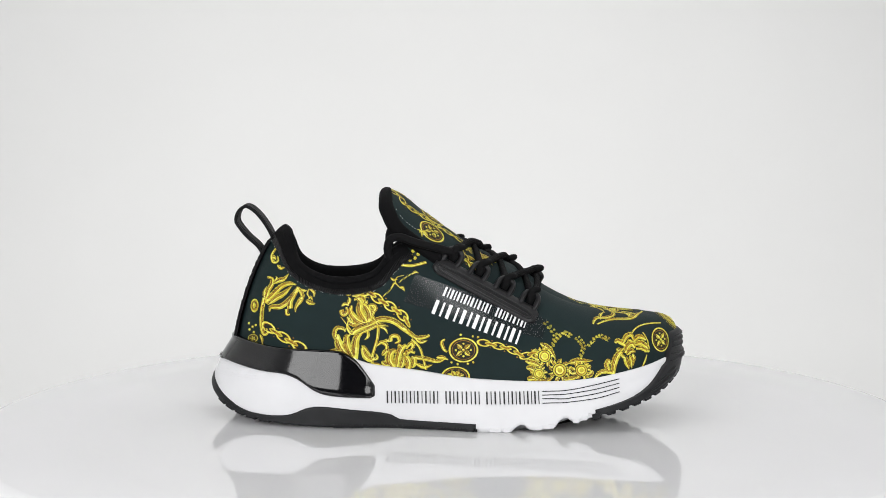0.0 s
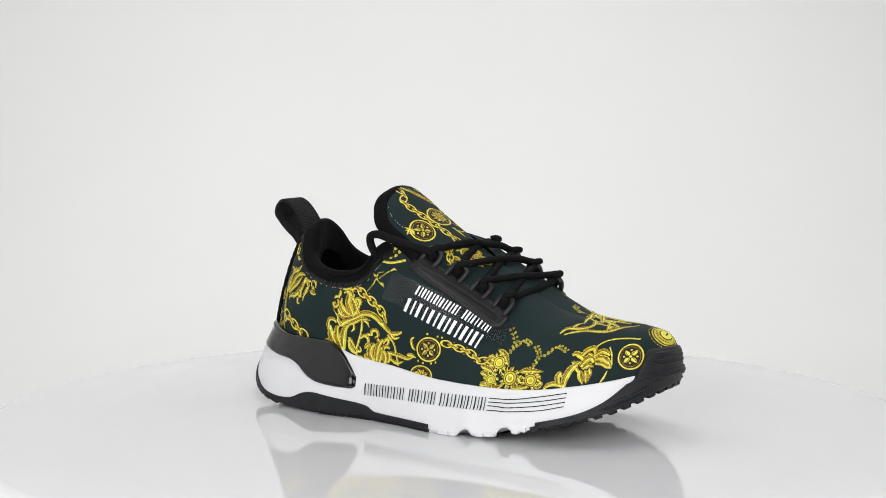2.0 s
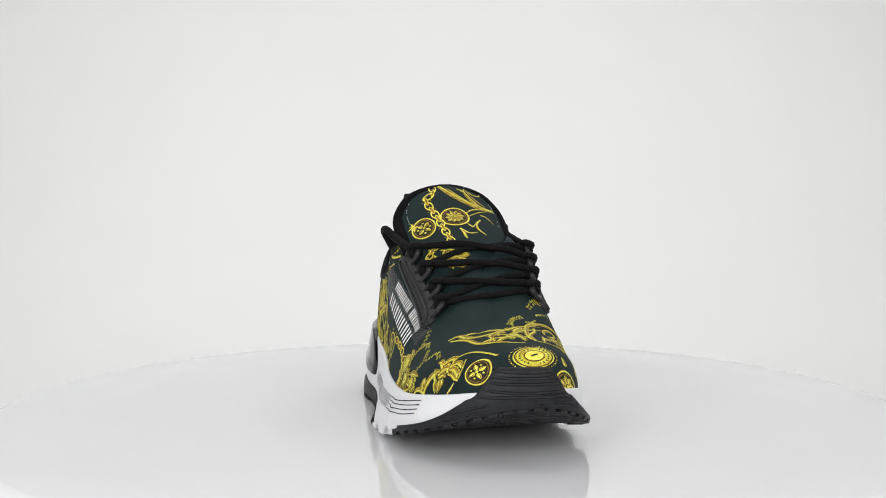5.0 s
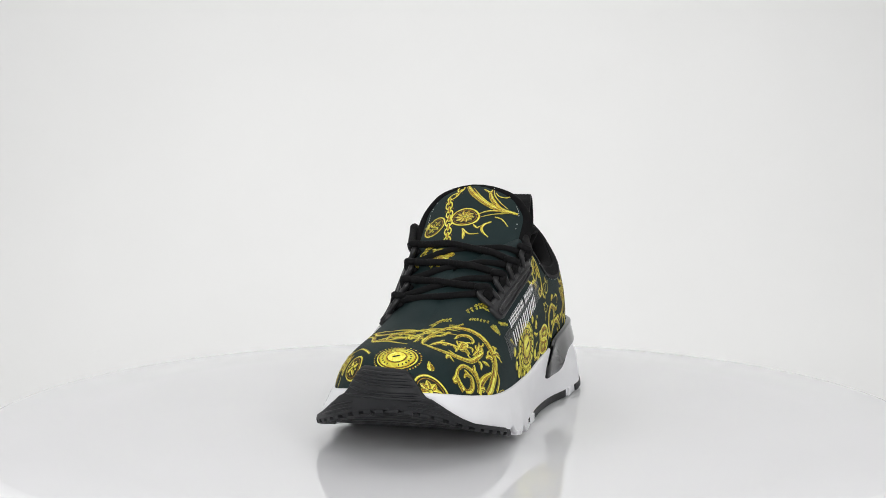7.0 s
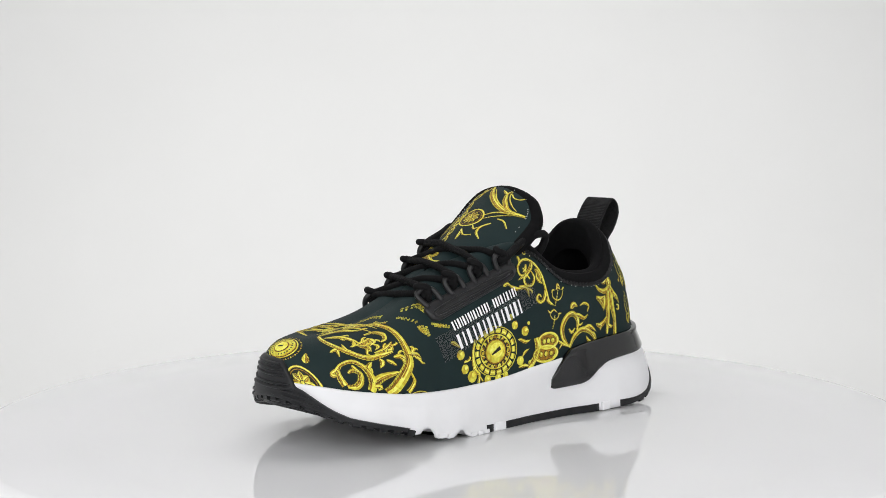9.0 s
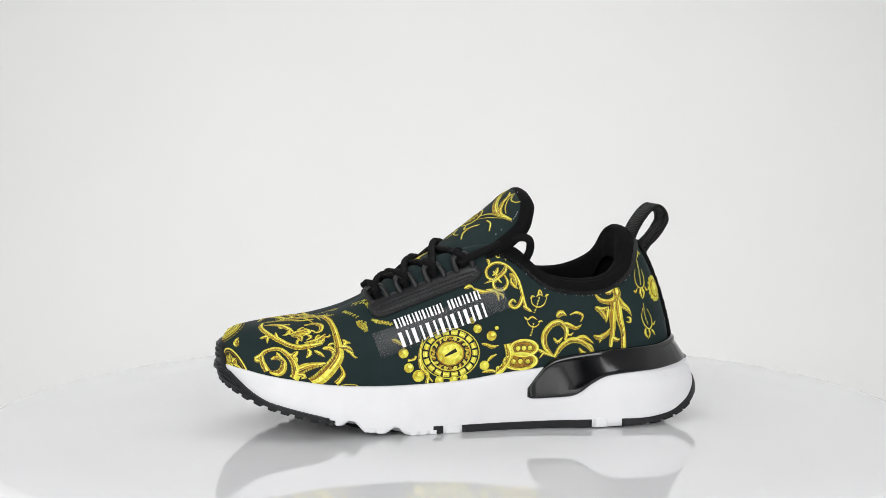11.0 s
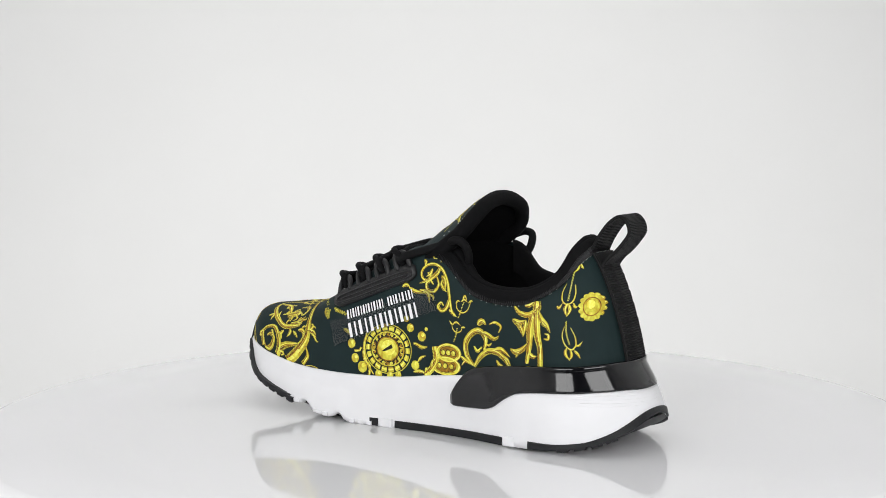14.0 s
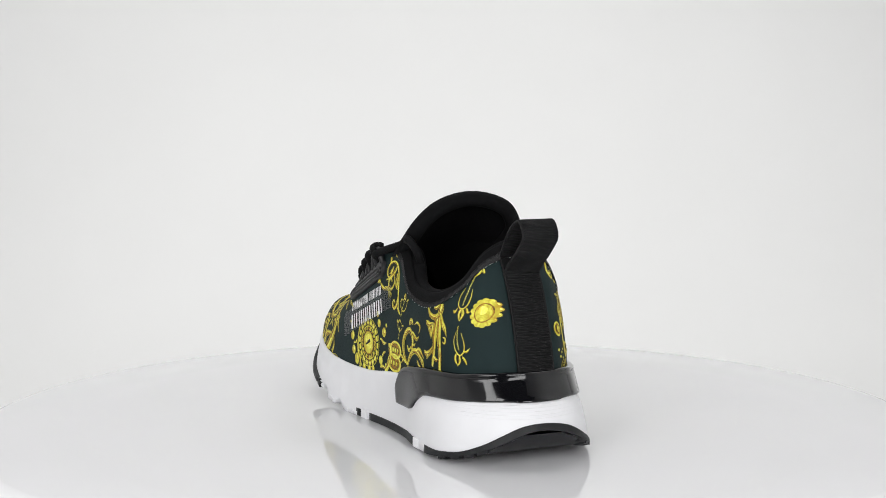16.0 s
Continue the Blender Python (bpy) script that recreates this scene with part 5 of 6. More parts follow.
p.stroke([(-64.1, 55.1), (-70.1, 56.2), (-76.2, 52.2)], 1.5, "leaf")
p.stroke([(-69.5, 52.1), (-73.5, 50.8), (-76.5, 47.1)], 1.6, "leaf")
p.stroke([(-66.8, 49.8), (-68.8, 47.4), (-71.9, 46.7)], 1.1, "leaf")
p.stroke([(-41.4, 49.8), (-45.4, 47.5), (-50.4, 45.2)], 1.2, "leaf")
p.stroke([(-42.4, 44.4), (-45.1, 47.2), (-47.4, 47.2)], 0.7, "leaf")
p.stroke([(-53.3, 68.9), (-56.0, 71.3), (-59.3, 69.6)], 2.2, "leaf")
p.stroke([(-61.3, 70.0), (-65.3, 71.4), (-69.3, 69.4), (-68.0, 65.7)], 0.9, "swell")
p.stroke([(-58.7, 58.8), (-61.4, 57.8), (-63.4, 59.2)], 0.8, "swell")
p.lay("scroll", UPPER, "gold acanthus scroll print")
p = P_out()
p.stroke([(-91.2, 85.7), (-91.9, 77.0), (-93.0, 66.9), (-95.1, 58.5), (-95.5, 48.7)], (2.2, 2.7, 2.5, 1.8, 1.8))
p.stroke([(-89.9, 77.6), (-88.3, 69.2), (-88.4, 60.1), (-86.9, 49.6)], (2.2, 2.6, 1.9, 1.2))
p.stroke([(-76.9, 82.9), (-81.3, 78.3), (-87.9, 77.6), (-92.5, 81.7), (-92.2, 85.7)], (0.5, 1.5, 2.1, 2.0, 1.4))
p.stroke([(-84.2, 82.7), (-87.5, 83.3), (-90.5, 86.4)], 1.5, "leaf")
p.stroke([(-77.0, 74.2), (-81.3, 72.5), (-86.0, 74.3)], 2, "leaf")
p.stroke([(-79.3, 72.2), (-82.3, 69.8), (-84.4, 64.8)], 1.6, "leaf")
p.stroke([(-85.6, 74.6), (-85.0, 69.9), (-84.1, 64.5)], 1.3, "leaf")
p.stroke([(-92.5, 80.7), (-94.9, 75.7), (-98.3, 72.7), (-101.0, 68.3)], 1.9, "leaf")
p.stroke([(-95.2, 76.0), (-96.6, 73.0), (-99.9, 71.3)], 1.2, "leaf")
p.stroke([(-97.7, 67.6), (-100.0, 67.0), (-99.7, 64.6), (-97.4, 64.9)], 0.9, "swell")
p.stroke([(-76.1, 57.0), (-80.1, 55.6), (-85.1, 58.4), (-88.1, 62.5)], 1.9, "leaf")
p.stroke([(-79.8, 52.6), (-82.1, 56.3), (-85.1, 58.0)], 1.1, "leaf")
p.stroke([(-88.1, 55.7), (-90.8, 54.0), (-93.1, 54.4)], 1.5, "leaf")
p.stroke([(-90.6, 71.9), (-90.4, 66.9), (-89.4, 61.8)], 0.5, "swell")
p.lay("acanthus_plume", UPPER, "gold acanthus plume print under the collar")
p = P_out()
p.stroke([(-106.6, 96.9), (-105.4, 91.9), (-106.1, 87.2), (-109.1, 85.2), (-111.7, 87.6), (-112.3, 92.2), (-111.3, 96.9)], 0.48, "swell")
p.rope([(-109.2, 104.3), (-109.3, 95.6), (-109.1, 86.9)])
p.stroke([(-103.5, 84.1), (-104.8, 82.8), (-106.4, 85.8)], 0.78, "leaf")
p.stroke([(-109.1, 85.9), (-108.1, 82.5), (-109.5, 78.5)], 0.95, "leaf")
p.stroke([(-109.4, 85.9), (-110.8, 82.5), (-109.5, 78.5)], 0.95, "leaf")
p.stroke([(-112.0, 86.5), (-113.1, 84.2), (-114.4, 84.6)], 0.78, "leaf")
p.stroke([(-108.9, 72.8), (-108.0, 67.4), (-110.0, 62.3), (-113.4, 60.0), (-115.6, 62.7), (-114.9, 67.4), (-112.2, 72.4)], 0.48, "swell")
p.rope([(-109.5, 75.8), (-110.3, 68.7), (-112.7, 62.0)])
p.stroke([(-110.7, 60.6), (-110.4, 57.3), (-112.8, 53.9)], 0.95, "leaf")
p.stroke([(-113.0, 60.0), (-113.7, 56.6), (-112.4, 53.9)], 0.78, "leaf")
p.stroke([(-115.3, 63.0), (-117.0, 62.7), (-118.6, 65.1)], 0.65, "leaf")
p.stroke([(-115.0, 59.7), (-116.7, 58.0), (-118.1, 55.6)], 0.78, "leaf")
p.stroke([(-103.8, 113.3), (-104.8, 110.3), (-107.1, 108.9), (-110.1, 109.3), (-111.4, 111.3)], 0.48, "swell")
p.rope([(-106.1, 114.6), (-107.1, 112.3), (-107.8, 110.3)])
p.stroke([(-106.8, 109.3), (-106.8, 106.3), (-108.9, 103.6)], 0.95, "leaf")
p.stroke([(-109.8, 109.3), (-110.5, 106.3), (-108.9, 103.6)], 0.95, "leaf")
p.stroke([(-111.1, 109.3), (-112.4, 107.3), (-113.1, 106.6)], 0.65, "leaf")
p.lay("dagger_chain", UPPER, "fine gold bell and rope chain print")
p = P_out()
C = (-120.5, 85.3)
for k in range(14):
    a = 2 * math.pi * k / 14
    p.bead((C[0] + 4.4 * math.cos(a), C[1] + 6.9 * math.sin(a)), 1.5)
p.oval(C, 5.0, 7.4, GOLD, up=0.25).oval(C, 3.8, 5.6, OCHRE, up=0.35).oval(C, 3.3, 4.9, GOLD, up=0.4).oval((C[0] + 0.5, C[1] + 1.2), 1.8, 2.6, PALE, up=0.45)
p.lay("jewel", UPPER, "scalloped gold jewel print")
p = P_out()
p.stroke([(-37.9, 81.6), (-38.2, 77.6), (-41.9, 75.3), (-45.6, 77.0), (-47.6, 81.7)], 0.48, "swell")
p.rope([(-42.9, 81.7), (-41.2, 76.6), (-39.3, 71.5)])
p.stroke([(-40.9, 81.7), (-43.2, 83.0), (-45.2, 81.7)], 0.68, "leaf")
p.stroke([(-41.9, 82.7), (-43.2, 85.4), (-44.9, 82.7)], 0.78, "leaf")
p.stroke([(-46.2, 81.4), (-47.9, 82.7), (-48.9, 82.4)], 0.65, "leaf")
p.stroke([(-37.2, 80.3), (-38.5, 82.0), (-40.2, 81.7)], 0.65, "leaf")
p.stroke([(-34.9, 68.1), (-35.9, 65.1), (-38.6, 63.4), (-41.6, 64.4), (-42.6, 66.8)], 0.48, "swell")
p.rope([(-38.9, 66.1), (-38.0, 61.3), (-36.6, 57.3)])
p.stroke([(-35.6, 68.1), (-38.3, 69.5), (-41.3, 67.5)], 0.68, "leaf")
p.stroke([(-33.2, 69.8), (-34.9, 68.1), (-36.6, 67.8)], 0.65, "leaf")
p.stroke([(-41.6, 66.5), (-43.6, 66.8), (-44.6, 66.5)], 0.65, "leaf")
p.lay("dagger", UPPER, "fine gold dagger print with roped hilt")
p = P_out()
p.stroke([(-15.1, 97.7), (-17.1, 95.3), (-15.1, 92.9), (-11.7, 94.3), (-11.0, 98.3), (-14.4, 102.0), (-20.1, 102.7), (-25.8, 99.4), (-30.1, 92.4), (-32.2, 84.3), (-34.2, 76.5), (-36.6, 72.8)], (0.5, 0.8, 0.8, 0.9, 0.9, 0.9, 0.9, 0.9, 0.95, 1.0, 0.9, 0.4))
p.stroke([(-32.5, 82.3), (-30.5, 77.2), (-27.2, 75.5), (-24.5, 77.8), (-26.5, 80.2), (-28.5, 78.5)], (1.3, 1.3, 1.2, 1.2, 0.8, 0.5))
p.stroke([(-32.5, 76.5), (-35.2, 74.5), (-38.3, 72.5)], 1.2, "leaf")
p.stroke([(-23.8, 102.1), (-21.8, 97.4), (-16.4, 93.3), (-9.4, 90.5)], 1.6, "leaf")
p.stroke([(-18.4, 100.0), (-17.1, 97.0), (-14.4, 95.0)], 1.2, "leaf")
p.stroke([(-22.1, 95.3), (-23.8, 90.6), (-20.8, 86.6), (-16.4, 87.2), (-15.1, 90.6), (-17.8, 92.6), (-20.1, 90.6)], (0.5, 0.9, 1.2, 1.2, 1.0, 0.8, 0.5))
p.stroke([(-25.1, 96.0), (-27.8, 93.7), (-29.2, 87.3)], 1.6, "leaf")
p.stroke([(-25.5, 91.7), (-27.1, 89.0), (-30.2, 86.6)], 1.1, "leaf")
p.stroke([(-26.1, 94.0), (-25.8, 90.7), (-27.8, 89.3)], 0.8, "leaf")
p.stroke([(-10.4, 86.8), (-16.4, 84.9), (-18.1, 79.5)], 1.5, "leaf")
p.stroke([(-2.3, 87.8), (-8.0, 85.5), (-17.1, 85.5)], 1.3, "leaf")
p.stroke([(-17.1, 84.9), (-20.5, 83.2), (-20.5, 80.8)], 0.9, "leaf")
p.link((-19.1, 107.4), 0.0, 1.7, 1.7)
p.stroke([(-23.4, 109.8), (-24.1, 107.1), (-23.4, 104.1)], 1.5, "leaf")
p.stroke([(-11.7, 105.0), (-13.0, 103.7), (-12.4, 101.7)], 1.1, "leaf")
p.stroke([(2.7, 87.8), (-0.3, 89.1), (-3.0, 88.1)], 1.4, "leaf")
p.lay("scroll", UPPER, "gold scroll print behind the lace rail")
Print(nose).medallion((-13.0, 28.0), 7.0, 8.6, 8).lay("medallion", UPPER, "half gold medallion print by the toe")
Print(nose).stroke([(-3.6, 27.6), (-1.6, 27.0), (1.6, 25.6)], 1.9, "leaf").lay("bud", UPPER, "small gold bud print by the toe")
P_out().medallion((72.8, 30.5), 6.5, 2.6, 6).lay("medallion", UPPER, "gold medallion print at the sole's edge")
p = P_out().twig([(62.5, 69.4), (61.9, 65.0)]).twig([(56.2, 70.1), (52.5, 69.3), (47.5, 68.3)])
p.lay("beaded_twig", UPPER, "fine beaded twig print")

# tongue
p = Print(tongue_face)
p.medallion((17.1, 5.5), 8.6, 9.6, 10).lay("medallion", TONGUE, "round gold flower medallion print")
Print(tongue_face).medallion((13.3, -14.4), 9.0, 7.2, 4).lay("medallion", TONGUE, "round gold medallion print")
Print(tongue_face).chain([(49.6, -3.0), (41.0, -4.1), (36.1, -9.0), (20.6, -5.7), (5.0, -3.0), (-6.4, -1.0)], 4.4, 2.6).lay("chain", TONGUE, "gold chain print")
p = Print(tongue_face)
p.stroke([(49.1, 0.5), (39.5, 6.3), (31.8, 15.6), (28.7, 24.9), (31.5, 35.6)], (1.2, 2.1, 2.2, 1.9, 0.7))
p.stroke([(45.5, 5.2), (36.3, 12.7), (31.2, 20.7), (30.1, 29.4)], 0.6, "swell")
p.stroke([(42.0, 16.9), (35.9, 19.4), (29.8, 26.2), (32.0, 35.5)], (1.0, 1.8, 1.9, 0.6))
p.stroke([(45.8, 18.5), (39.9, 20.3), (34.7, 25.2), (32.2, 29.7)], 0.5, "swell")
p.stroke([(19.4, 12.2), (25.1, 19.0), (28.8, 28.1), (31.5, 35.6)], (0.3, 0.6, 0.9, 0.5))
p.stroke([(16.4, 13.2), (22.7, 21.5), (28.1, 29.9)], 0.4, "swell")
p.stroke([(48.2, 17.5), (49.7, 24.1), (48.4, 28.8), (42.5, 27.6), (40.8, 23.1), (43.3, 20.0)], (0.5, 0.6, 0.6, 0.5, 0.5, 0.4))
p.stroke([(45.0, 12.2), (42.6, 16.7), (46.4, 17.6)], 1.1, "leaf")
p.stroke([(47.8, 27.0), (44.9, 31.0), (41.4, 33.7)], 0.9, "leaf")
p.stroke([(52.2, 24.4), (49.4, 27.5), (51.6, 28.6)], 0.6, "leaf")
p.stroke([(16.2, 22.4), (10.9, 18.5), (5.5, 18.8), (1.5, 23.3)], (0.5, 0.9, 0.9, 0.4))
p.stroke([(10.5, 12.2), (7.6, 15.2), (10.3, 17.3)], 0.8, "leaf")
p.stroke([(21.1, 23.6), (21.3, 27.8), (17.2, 32.2)], (0.6, 0.6, 0.4))
p.stroke([(5.8, 6.2), (1.1, 11.5), (2.5, 17.2)], (0.8, 0.6, 0.3))
p.stroke([(-4.2, 8.9), (1.6, 8.0), (5.8, 6.2)], 1.1, "leaf")
p.lay("scroll", TONGUE, "gold leaf scroll print")
p = Print(throat_face)
p.stroke([(-22.2, -9.9), (-19.4, -5.4), (-20.9, -0.3), (-19.1, 5.6), (-16.5, 4.3)], (1.0, 1.6, 1.6, 1.5, 0.6))
p.stroke([(-18.2, -4.8), (-25.5, -2.0), (-28.1, 4.0), (-27.3, 9.6)], (0.8, 2.0, 2.0, 0.8))
p.stroke([(-23.5, -11.9), (-25.0, -8.0), (-29.9, -5.3)], 1.7, "leaf")
p.stroke([(-21.3, -4.3), (-26.3, -4.9), (-30.6, -5.8)], 1.7, "leaf")
p.stroke([(-27.1, -2.0), (-30.3, -0.2), (-30.9, 4.3)], 1.2, "leaf")
p.stroke([(-13.1, -13.9), (-16.5, -13.3), (-18.5, -12.5)], 1.6, "leaf")
p.stroke([(-6.6, -15.3), (-9.7, -14.5), (-11.2, -12.7)], 1, "leaf")
p.stroke([(-10.8, -9.8), (-11.6, -7.6), (-13.7, -6.4)], 1, "leaf")
p.stroke([(-18.0, -7.0), (-21.5, -1.0), (-26.0, 6.0), (-25.0, 12.5)], (1.4, 2.6, 2.4, 0.7))
p.stroke([(-19.0, -8.0), (-24.0, -6.5), (-28.5, -1.0), (-30.5, 7.0)], (1.2, 2.2, 2.0, 0.6))
p.stroke([(-17.0, -6.0), (-16.5, 0.0), (-19.0, 6.0)], 2.0, "leaf")
p.stroke([(-15.0, -9.0), (-12.5, -5.0), (-14.0, 0.5)], 1.7, "leaf")
p.lay("acanthus_leaf", TONGUE, "gold acanthus leaf print under the laces")
Print(throat_face).chain([(-5.0, -9.0), (-11.0, -15.0), (-17.0, -18.0), (-24.0, -17.0)], 3.6, 2.2).lay("chain", TONGUE, "gold chain print under the laces")
p = Print(tongue_face)
p.stroke([(14, -20), (18, -19), (20, -22)], 1.2, "leaf").stroke([(17, -23), (19, -20), (22, -21)], 0.9, "leaf")
p.lay("leaf", TONGUE, "small gold leaf print")

# toe top
p = Print(nose)
C = (0.5, 9.0)
for k in range(44):
    a = 2 * math.pi * k / 44
    p.oval((C[0] + 8.6 * math.cos(a), C[1] + 13.2 * math.sin(a)), 0.42, 0.45, GOLD if k % 2 else OCHRE, 0, 0, 8)
p.oval(C, 7.8, 12.0, EDGE).oval(C, 7.5, 11.6, GOLD, hole=0.93)
p.oval(C, 6.7, 10.3, OCHRE, hole=0.95).oval(C, 6.4, 9.8, GOLD, hole=0.62)
for k in range(22):
    a = 2 * math.pi * k / 22
    if k % 11 > 1:
        p.oval((C[0] + 5.2 * math.cos(a), C[1] + 8.0 * math.sin(a)), 0.62, 0.42, EDGE, a, 0.3, 8)
p.oval(C, 4.0, 6.1, OCHRE, up=0.1).oval(C, 3.6, 5.5, EDGE, up=0.2).oval(C, 3.3, 5.1, PALE, up=0.12)
p.band([(C[0] + 0.5, C[1] + 2.0), (C[0], C[1]), (C[0] - 0.5, C[1] - 2.0)], [0.4, 0.5, 0.4], EDGE, 0.6)
p.lay("medallion", UPPER, "oval gold badge print on the toe")
p = Print(toe_shoulder)
p.stroke([(1.0, -2.6), (6.3, -0.1), (14.4, 8.0), (19.7, 16.8), (19.3, 25.4), (16.7, 32.1), (12.3, 37.5), (6.8, 41.3), (1.0, 42.9), (-7.2, 41.3), (-14.7, 38.7), (-19.4, 35.9)], (0.9, 1.1, 1.3, 1.4, 1.5, 1.6, 1.8, 2.0, 2.2, 2.3, 2.2, 1.8))
p.stroke([(0.6, -2.7), (-3.3, 2.9), (-5.6, 11.2), (-6.3, 19.2), (-5.3, 25.9), (-0.2, 31.4), (3.6, 35.0)], (0.8, 1.2, 1.5, 1.7, 1.8, 1.5, 0.7))
p.stroke([(1.5, -2.2), (9.0, 3.7), (12.0, 11.7), (15.8, 17.4)], 1.2, "leaf")
p.stroke([(-0.6, 1.5), (3.2, 7.9), (3.2, 15.1), (2.1, 19.3)], 1.5, "leaf")
p.stroke([(9.5, 18.3), (13.0, 21.9), (13.3, 27.1), (10.2, 29.5), (7.6, 28.2)], (0.6, 1.2, 1.5, 1.2, 0.5))
p.stroke([(0.2, 18.5), (4.4, 21.0), (8.2, 22.6)], 1.9, "leaf")
p.stroke([(-0.1, 19.4), (1.5, 23.2), (-0.9, 26.0)], 1.7, "leaf")
p.stroke([(-1.0, 27.5), (2.6, 31.2), (6.6, 32.9), (10.1, 33.2)], 1.6, "leaf")
p.stroke([(2.2, 30.2), (4.4, 34.1), (7.2, 34.4)], 1.2, "leaf")
p.stroke([(4.0, 14.9), (-0.3, 17.1), (-2.4, 15.9)], 0.9, "leaf")
p.stroke([(-10.1, 8.9), (-7.2, 11.0), (-11.0, 13.8)], 1.2, "leaf")
p.stroke([(-3.4, 30.6), (-5.0, 32.2), (-8.5, 31.9)], 1.3, "leaf")
p.lay("scroll", UPPER, "large gold acanthus scroll print on the toe")
p = Print(toe_shoulder)
p.stroke([(-2.5, 33.5), (-2.7, 36.4), (-3.3, 38.4)], 1.2, "leaf")
p.stroke([(4.8, 41.0), (7.6, 44.8), (7.5, 47.2)], 1.6, "leaf")
p.stroke([(0.6, 36.3), (3.0, 39.1), (2.3, 41.6)], 1.4, "leaf")
p.stroke([(10.5, 41.9), (10.1, 43.5), (6.6, 43.1)], 1.0, "leaf")
p.stroke([(-22.0, 12.1), (-18.8, 14.3), (-15.1, 15.6), (-11.1, 19.6), (-11.7, 24.4), (-14.6, 28.3), (-18.8, 29.9), (-22.5, 29.5)], (1.0, 1.2, 1.0, 1.3, 1.6, 1.9, 2.0, 1.8))
p.stroke([(-18.8, 14.3), (-23.0, 16.4), (-25.3, 18.7)], (1.0, 1.8, 2.0))
p.stroke([(-18.5, 19.1), (-16.1, 20.9), (-16.2, 24.1), (-20.4, 24.8), (-23.9, 23.0), (-25.3, 19.7)], (0.5, 1.2, 1.4, 1.6, 1.5, 0.9))
p.stroke([(-13.4, 19.8), (-14.7, 21.7), (-14.9, 23.6)], 1.1, "leaf")
p.stroke([(-17.6, 30.3), (-12.2, 33.9), (-6.3, 39.5)], (2.2, 1.8, 0.7))
p.stroke([(-7.3, 27.5), (-11.2, 26.8), (-12.4, 28.7)], 1.3, "leaf")
p.stroke([(-19.8, 29.9), (-18.0, 33.1), (-20.5, 32.2)], 1.2, "leaf")
p.stroke([(-2.9, 43.9), (-6.2, 45.7), (-10.7, 44.7), (-13.5, 43.6)], (0.5, 0.7, 0.7, 0.8))
p.stroke([(-21.8, 11.7), (-22.7, 13.1), (-21.4, 15.0)], 1.1, "leaf")
p.stroke([(7.6, 20.6), (6.5, 24.8), (2.6, 24.2)], 1.3, "leaf")
p.stroke([(-2.3, 11.8), (-4.9, 15.1), (-4.7, 19.0)], 0.8, "leaf")
p.stroke([(4.5, 25.5), (4.0, 28.0), (1.0, 27.3)], 1.0, "leaf")
p.lay("scroll", UPPER, "gold acanthus branch print on the toe's outer side")
p = Print(toe_shoulder)
p.stroke([(9.4, -20.5), (15.2, -16.2), (16.9, -11.7), (18.8, -4.9), (19.7, 0.8)], (0.5, 1.4, 1.6, 1.2, 0.5))
p.stroke([(8.4, -20.2), (10.5, -14.1), (11.7, -7.4), (10.6, -2.4), (3.9, -6.2)], (0.6, 1.3, 1.4, 1.2, 0.6))
p.stroke([(14.3, -12.2), (17.7, -7.2), (20.5, 2.1)], 1.2, "leaf")
p.stroke([(12.3, -24.0), (11.2, -21.1), (14.2, -17.5)], 0.9, "leaf")
p.stroke([(15.4, 0.9), (17.8, 5.5), (18.1, 10.9)], 1.3, "leaf")
p.stroke([(8.6, -10.2), (14.3, -4.6), (13.7, 1.5)], 1.0, "leaf")
p.lay("acanthus_leaf", UPPER, "gold acanthus leaf tail print across the toe")
Print(toe_shoulder).twig([(21.5, 7.7), (25.5, 11.4), (28.9, 15.4)], 0.3).lay("beaded_twig", UPPER, "fine beaded twig print")
Print(toe_shoulder).twig([(22.6, 18.5), (21.6, 21.9), (22.9, 25.6)], 0.3).lay("beaded_twig", UPPER, "fine beaded twig print")
Print(toe_shoulder).twig([(27.6, 31.0), (27.5, 35.4), (27.0, 41.8)], 0.3).lay("beaded_twig", UPPER, "fine beaded twig print")
Print(toe_shoulder).twig([(24.5, 43.7), (23.1, 45.0), (22.2, 47.1)], 0.3).lay("beaded_twig", UPPER, "fine beaded twig print")
p = Print(vamp)
p.stroke([(86.1, -24.7), (89.0, -19.0), (95.9, -16.2), (100.8, -9.1), (95.7, 6.3)], (0.4, 1.4, 1.7, 1.4, 0.6))
p.stroke([(88.9, -24.4), (98.6, -17.6), (111.4, -12.7), (118.0, -0.5), (122.0, 9.7)], (0.4, 1.3, 1.6, 1.5, 0.6))
p.stroke([(95.4, -10.1), (90.4, 10.9), (86.4, 29.3)], 1.4, "leaf")
p.stroke([(102.6, -7.6), (100.6, 9.9), (116.0, 13.5)], 1.6, "leaf")
p.stroke([(110.8, -12.0), (105.8, 7.3), (109.9, 15.4)], 1.4, "leaf")
p.stroke([(91.3, -19.9), (92.2, -13.7), (95.0, -8.9)], 1.2, "leaf")
p.stroke([(102.2, 2.1), (90.4, 30.3)], 1.3, "leaf")
p.lay("acanthus_leaf", UPPER, "gold acanthus leaf print on the toe's crown")
p = Print(vamp).stroke([(142.4, -9.7), (141.4, -7.9), (143.4, -5.7)], 1.0, "swell").twig([(83.5, 12.0), (78.4, 15.8), (76.7, 21.3)]).twig([(66.8, 29.1), (60.0, 34.3), (58.2, 38.5)])
p.lay("beaded_twig", UPPER, "fine beaded twig print")


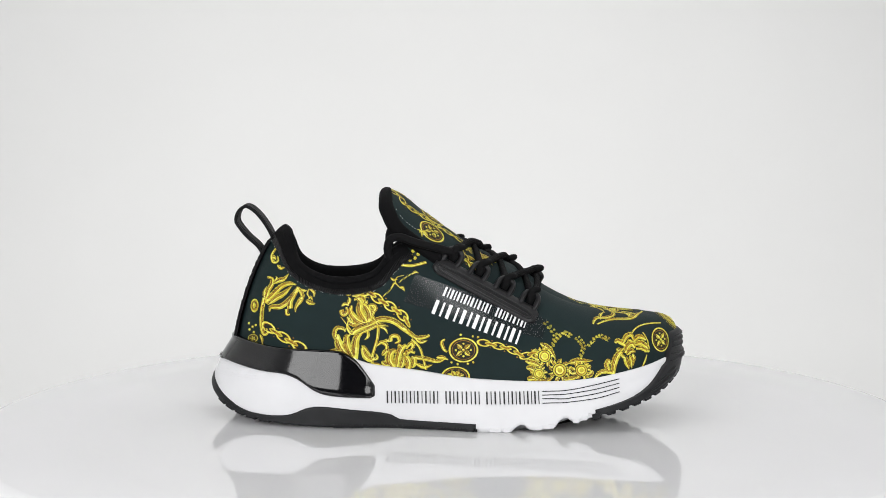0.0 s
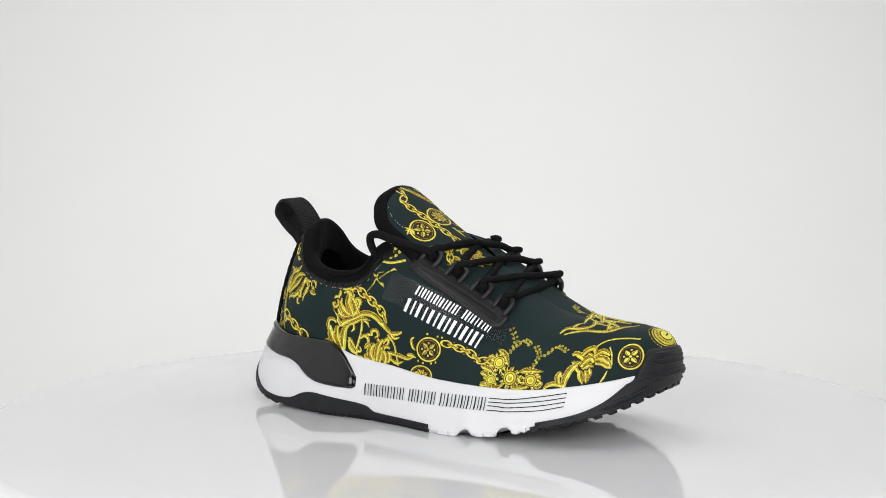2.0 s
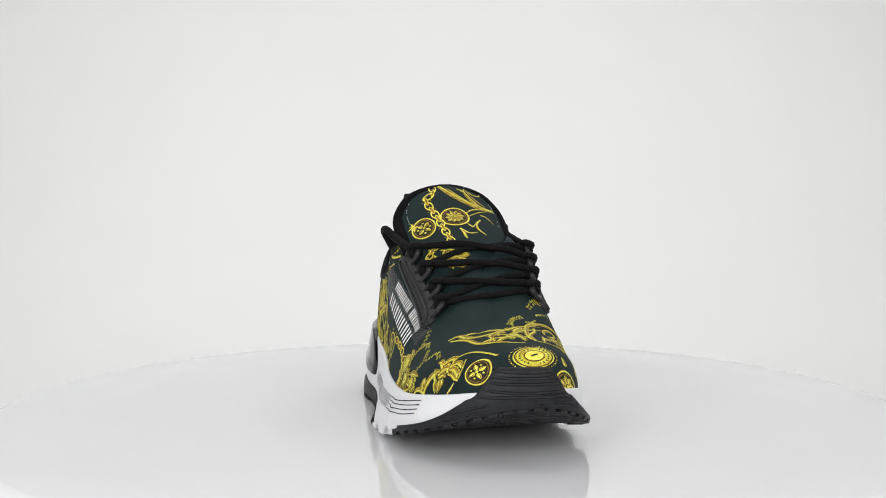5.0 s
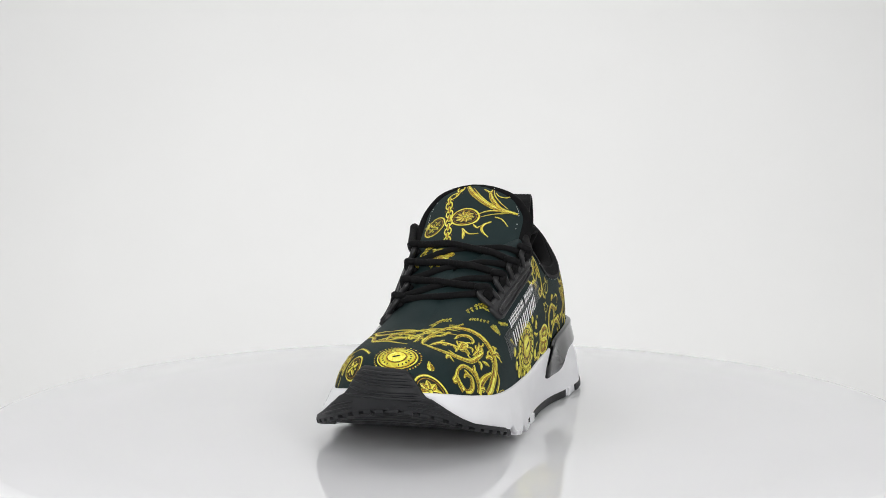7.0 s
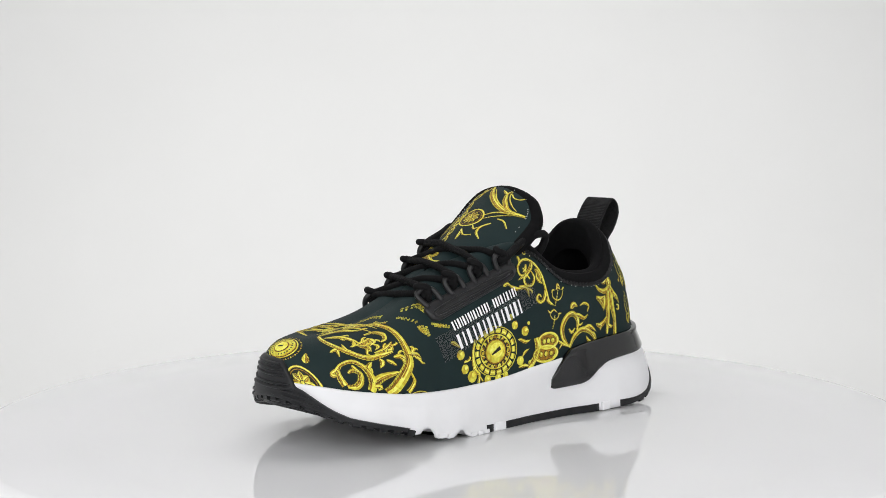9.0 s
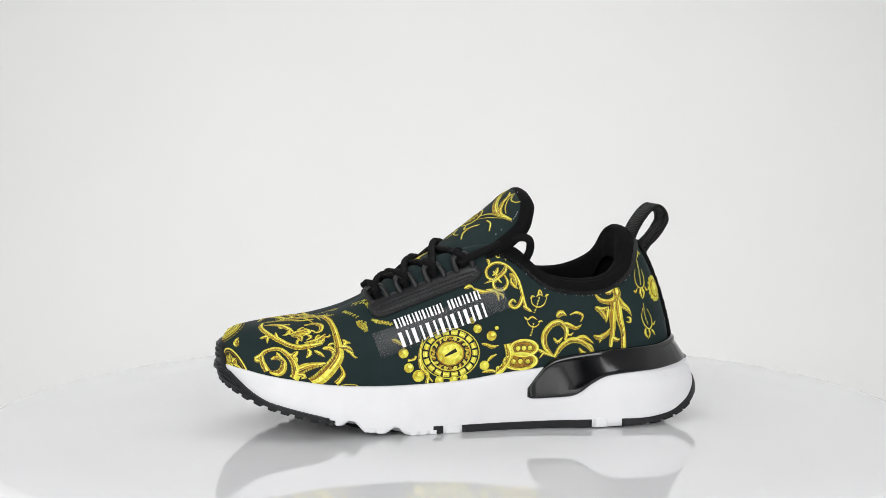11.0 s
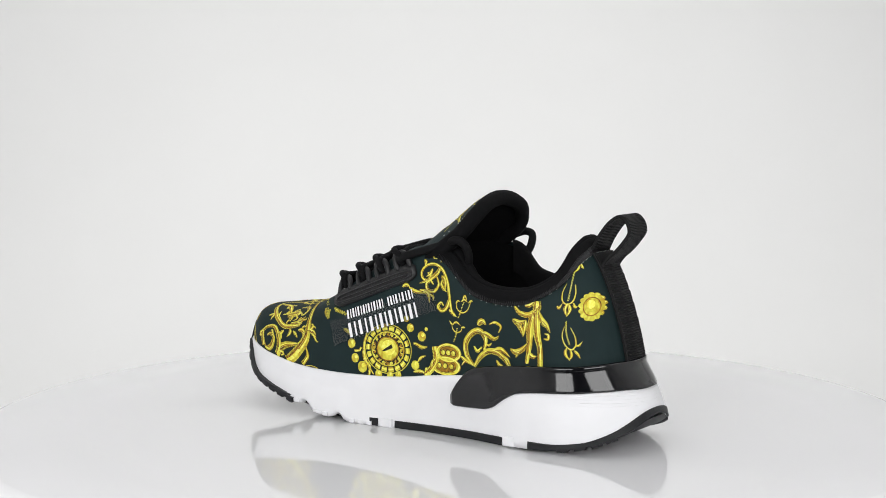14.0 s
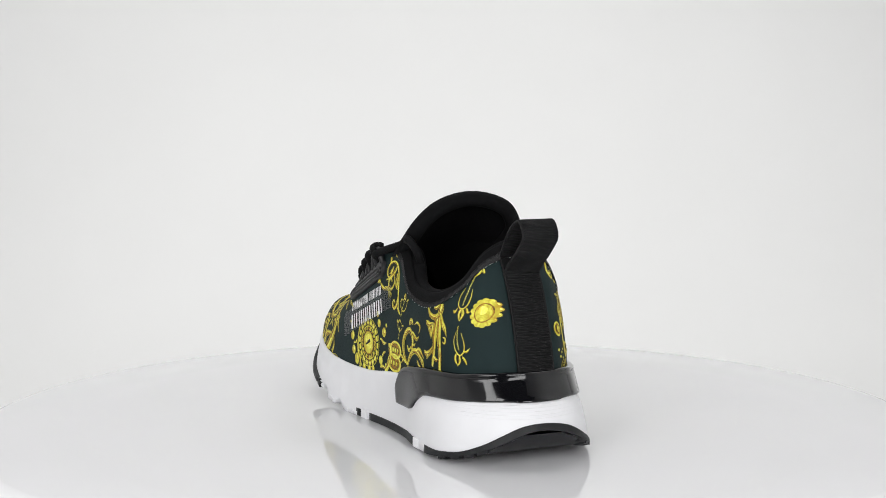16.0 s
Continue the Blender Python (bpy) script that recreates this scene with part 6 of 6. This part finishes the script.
# ---- film panels, lettering bars and sole stripes ----
def film_panel(face, corners):
    a, b, c, d = [np.array(q) for q in corners]
    n, m = 22, 10
    pts = []
    for i in range(n):
        for j in range(m):
            s, t = i / (n - 1), j / (m - 1)
            pts.append((a * (1 - s) + b * s) * (1 - t) + (d * (1 - s) + c * s) * t)
    pr = Print(face)
    pr.add(pts, grid_faces(n, m), FILM)
    ob = pr.lay("film_panel", UPPER, "smoked see-through film panel")
    return ob


film_panel(inner_side, [(-23.0, 96.3), (57.0, 68.0), (54.0, 56.0), (-30.2, 79.4)])
film_panel(outer_side, [(-20.3, 88.7), (58.5, 62.0), (53.1, 47.2), (-24.5, 75.6)])


def bars(face, a, b, height, glyphs, ink, parent, name, label, lean=0.0, weight=0.55):
    """Plain upright bars for lettering that runs from a to b; glyphs: the relative widths, 0 for a gap."""
    a, b = np.array(a, float), np.array(b, float)
    e = (b - a) / np.linalg.norm(b - a)
    up = np.array((-e[1], e[0]))
    if up[1] < 0:
        up = -up
    up = up + e * lean
    total = sum(g if g else 0.5 for g in glyphs)
    unit = np.linalg.norm(b - a) / total
    s = 0.0
    pr = Print(face)
    for k, g in enumerate(glyphs):
        if not g:
            s += 0.5 * unit
            continue
        w = g * unit
        for f, slim in (((0.14, 0.56), (0.66, 0.34)) if g > 0.6 else ((0.4, 0.5),)):
            c = a + e * (s + f * w + weight * 0.5)
            pr.band([c + up * height * q for q in (0, 0.33, 0.67, 1.0)], [weight * slim] * 4, ink)
        s += w
    return pr.lay(name, parent, label)


W1 = [1, 0.9, 1, 0.9, 1, 1, 0.9, 0, 0.6, 0.9, 1.1, 1.1, 0.9]
W2 = [1, 1.1, 1, 0.9, 1, 0.9, 0.9]
W3 = W1 + [0] + W2
bars(inner_side, (-7.5, 83.4), (43.2, 62.6), 5.8, W1, WHITE, UPPER, "lettering_bar", "white lettering bars on the film", 0.0, 1.2)
bars(inner_side, (-14.5, 72.9), (38.9, 52.6), 8.8, W2, WHITE, UPPER, "lettering_bar", "large white lettering bars on the film", 0.0, 1.95)
bars(outer_side, (44.2, 64.6), (-7.2, 81.6), 5.6, W1, WHITE, UPPER, "lettering_bar", "white lettering bars on the film", 0.0, 1.2)
bars(outer_side, (41.4, 53.3), (-11.6, 70.8), 9.0, W2, WHITE, UPPER, "lettering_bar", "large white lettering bars on the film", 0.0, 1.95)
bars(sole_inner, (-40.8, 16.8), (51.9, 18.8), 7.2, W3, INK, MIDSOLE, "lettering_bar", "thin dark lettering bars on the sole", 0.0, 0.8)
for (a, b, c, d) in (((52.9, 25.7), (69.8, 26.5), (87.0, 29.1), (103.3, 32.0)), ((52.9, 23.6), (69.8, 24.5), (87.1, 26.7), (102.6, 29.6)),
                     ((52.9, 21.6), (69.9, 22.1), (87.1, 24.3), (101.9, 27.2)), ((52.9, 19.2), (69.9, 20.0), (87.1, 21.9), (100.9, 24.9))):
    pr = Print(sole_inner)
    P = spline([a, b, c, d], 10)
    pr.band(P, [0.25] * len(P), INK)
    pr.lay("stripe", MIDSOLE, "thin dark stripe")


def motions():
    """The turntable and the sneaker on it turn together at an even pace."""
    def turn(t):
        s = (t - 8) / 8
        return 238.4 - 123.503 * s - 0.092 * s * s + 0.406 * s ** 3
    rows = [(k * 0.25, pose(0, 0, 0, 0, 0, turn(k * 0.25))) for k in range(65)]
    walk(sneaker, rows)
    walk(turntable, rows)


motions()
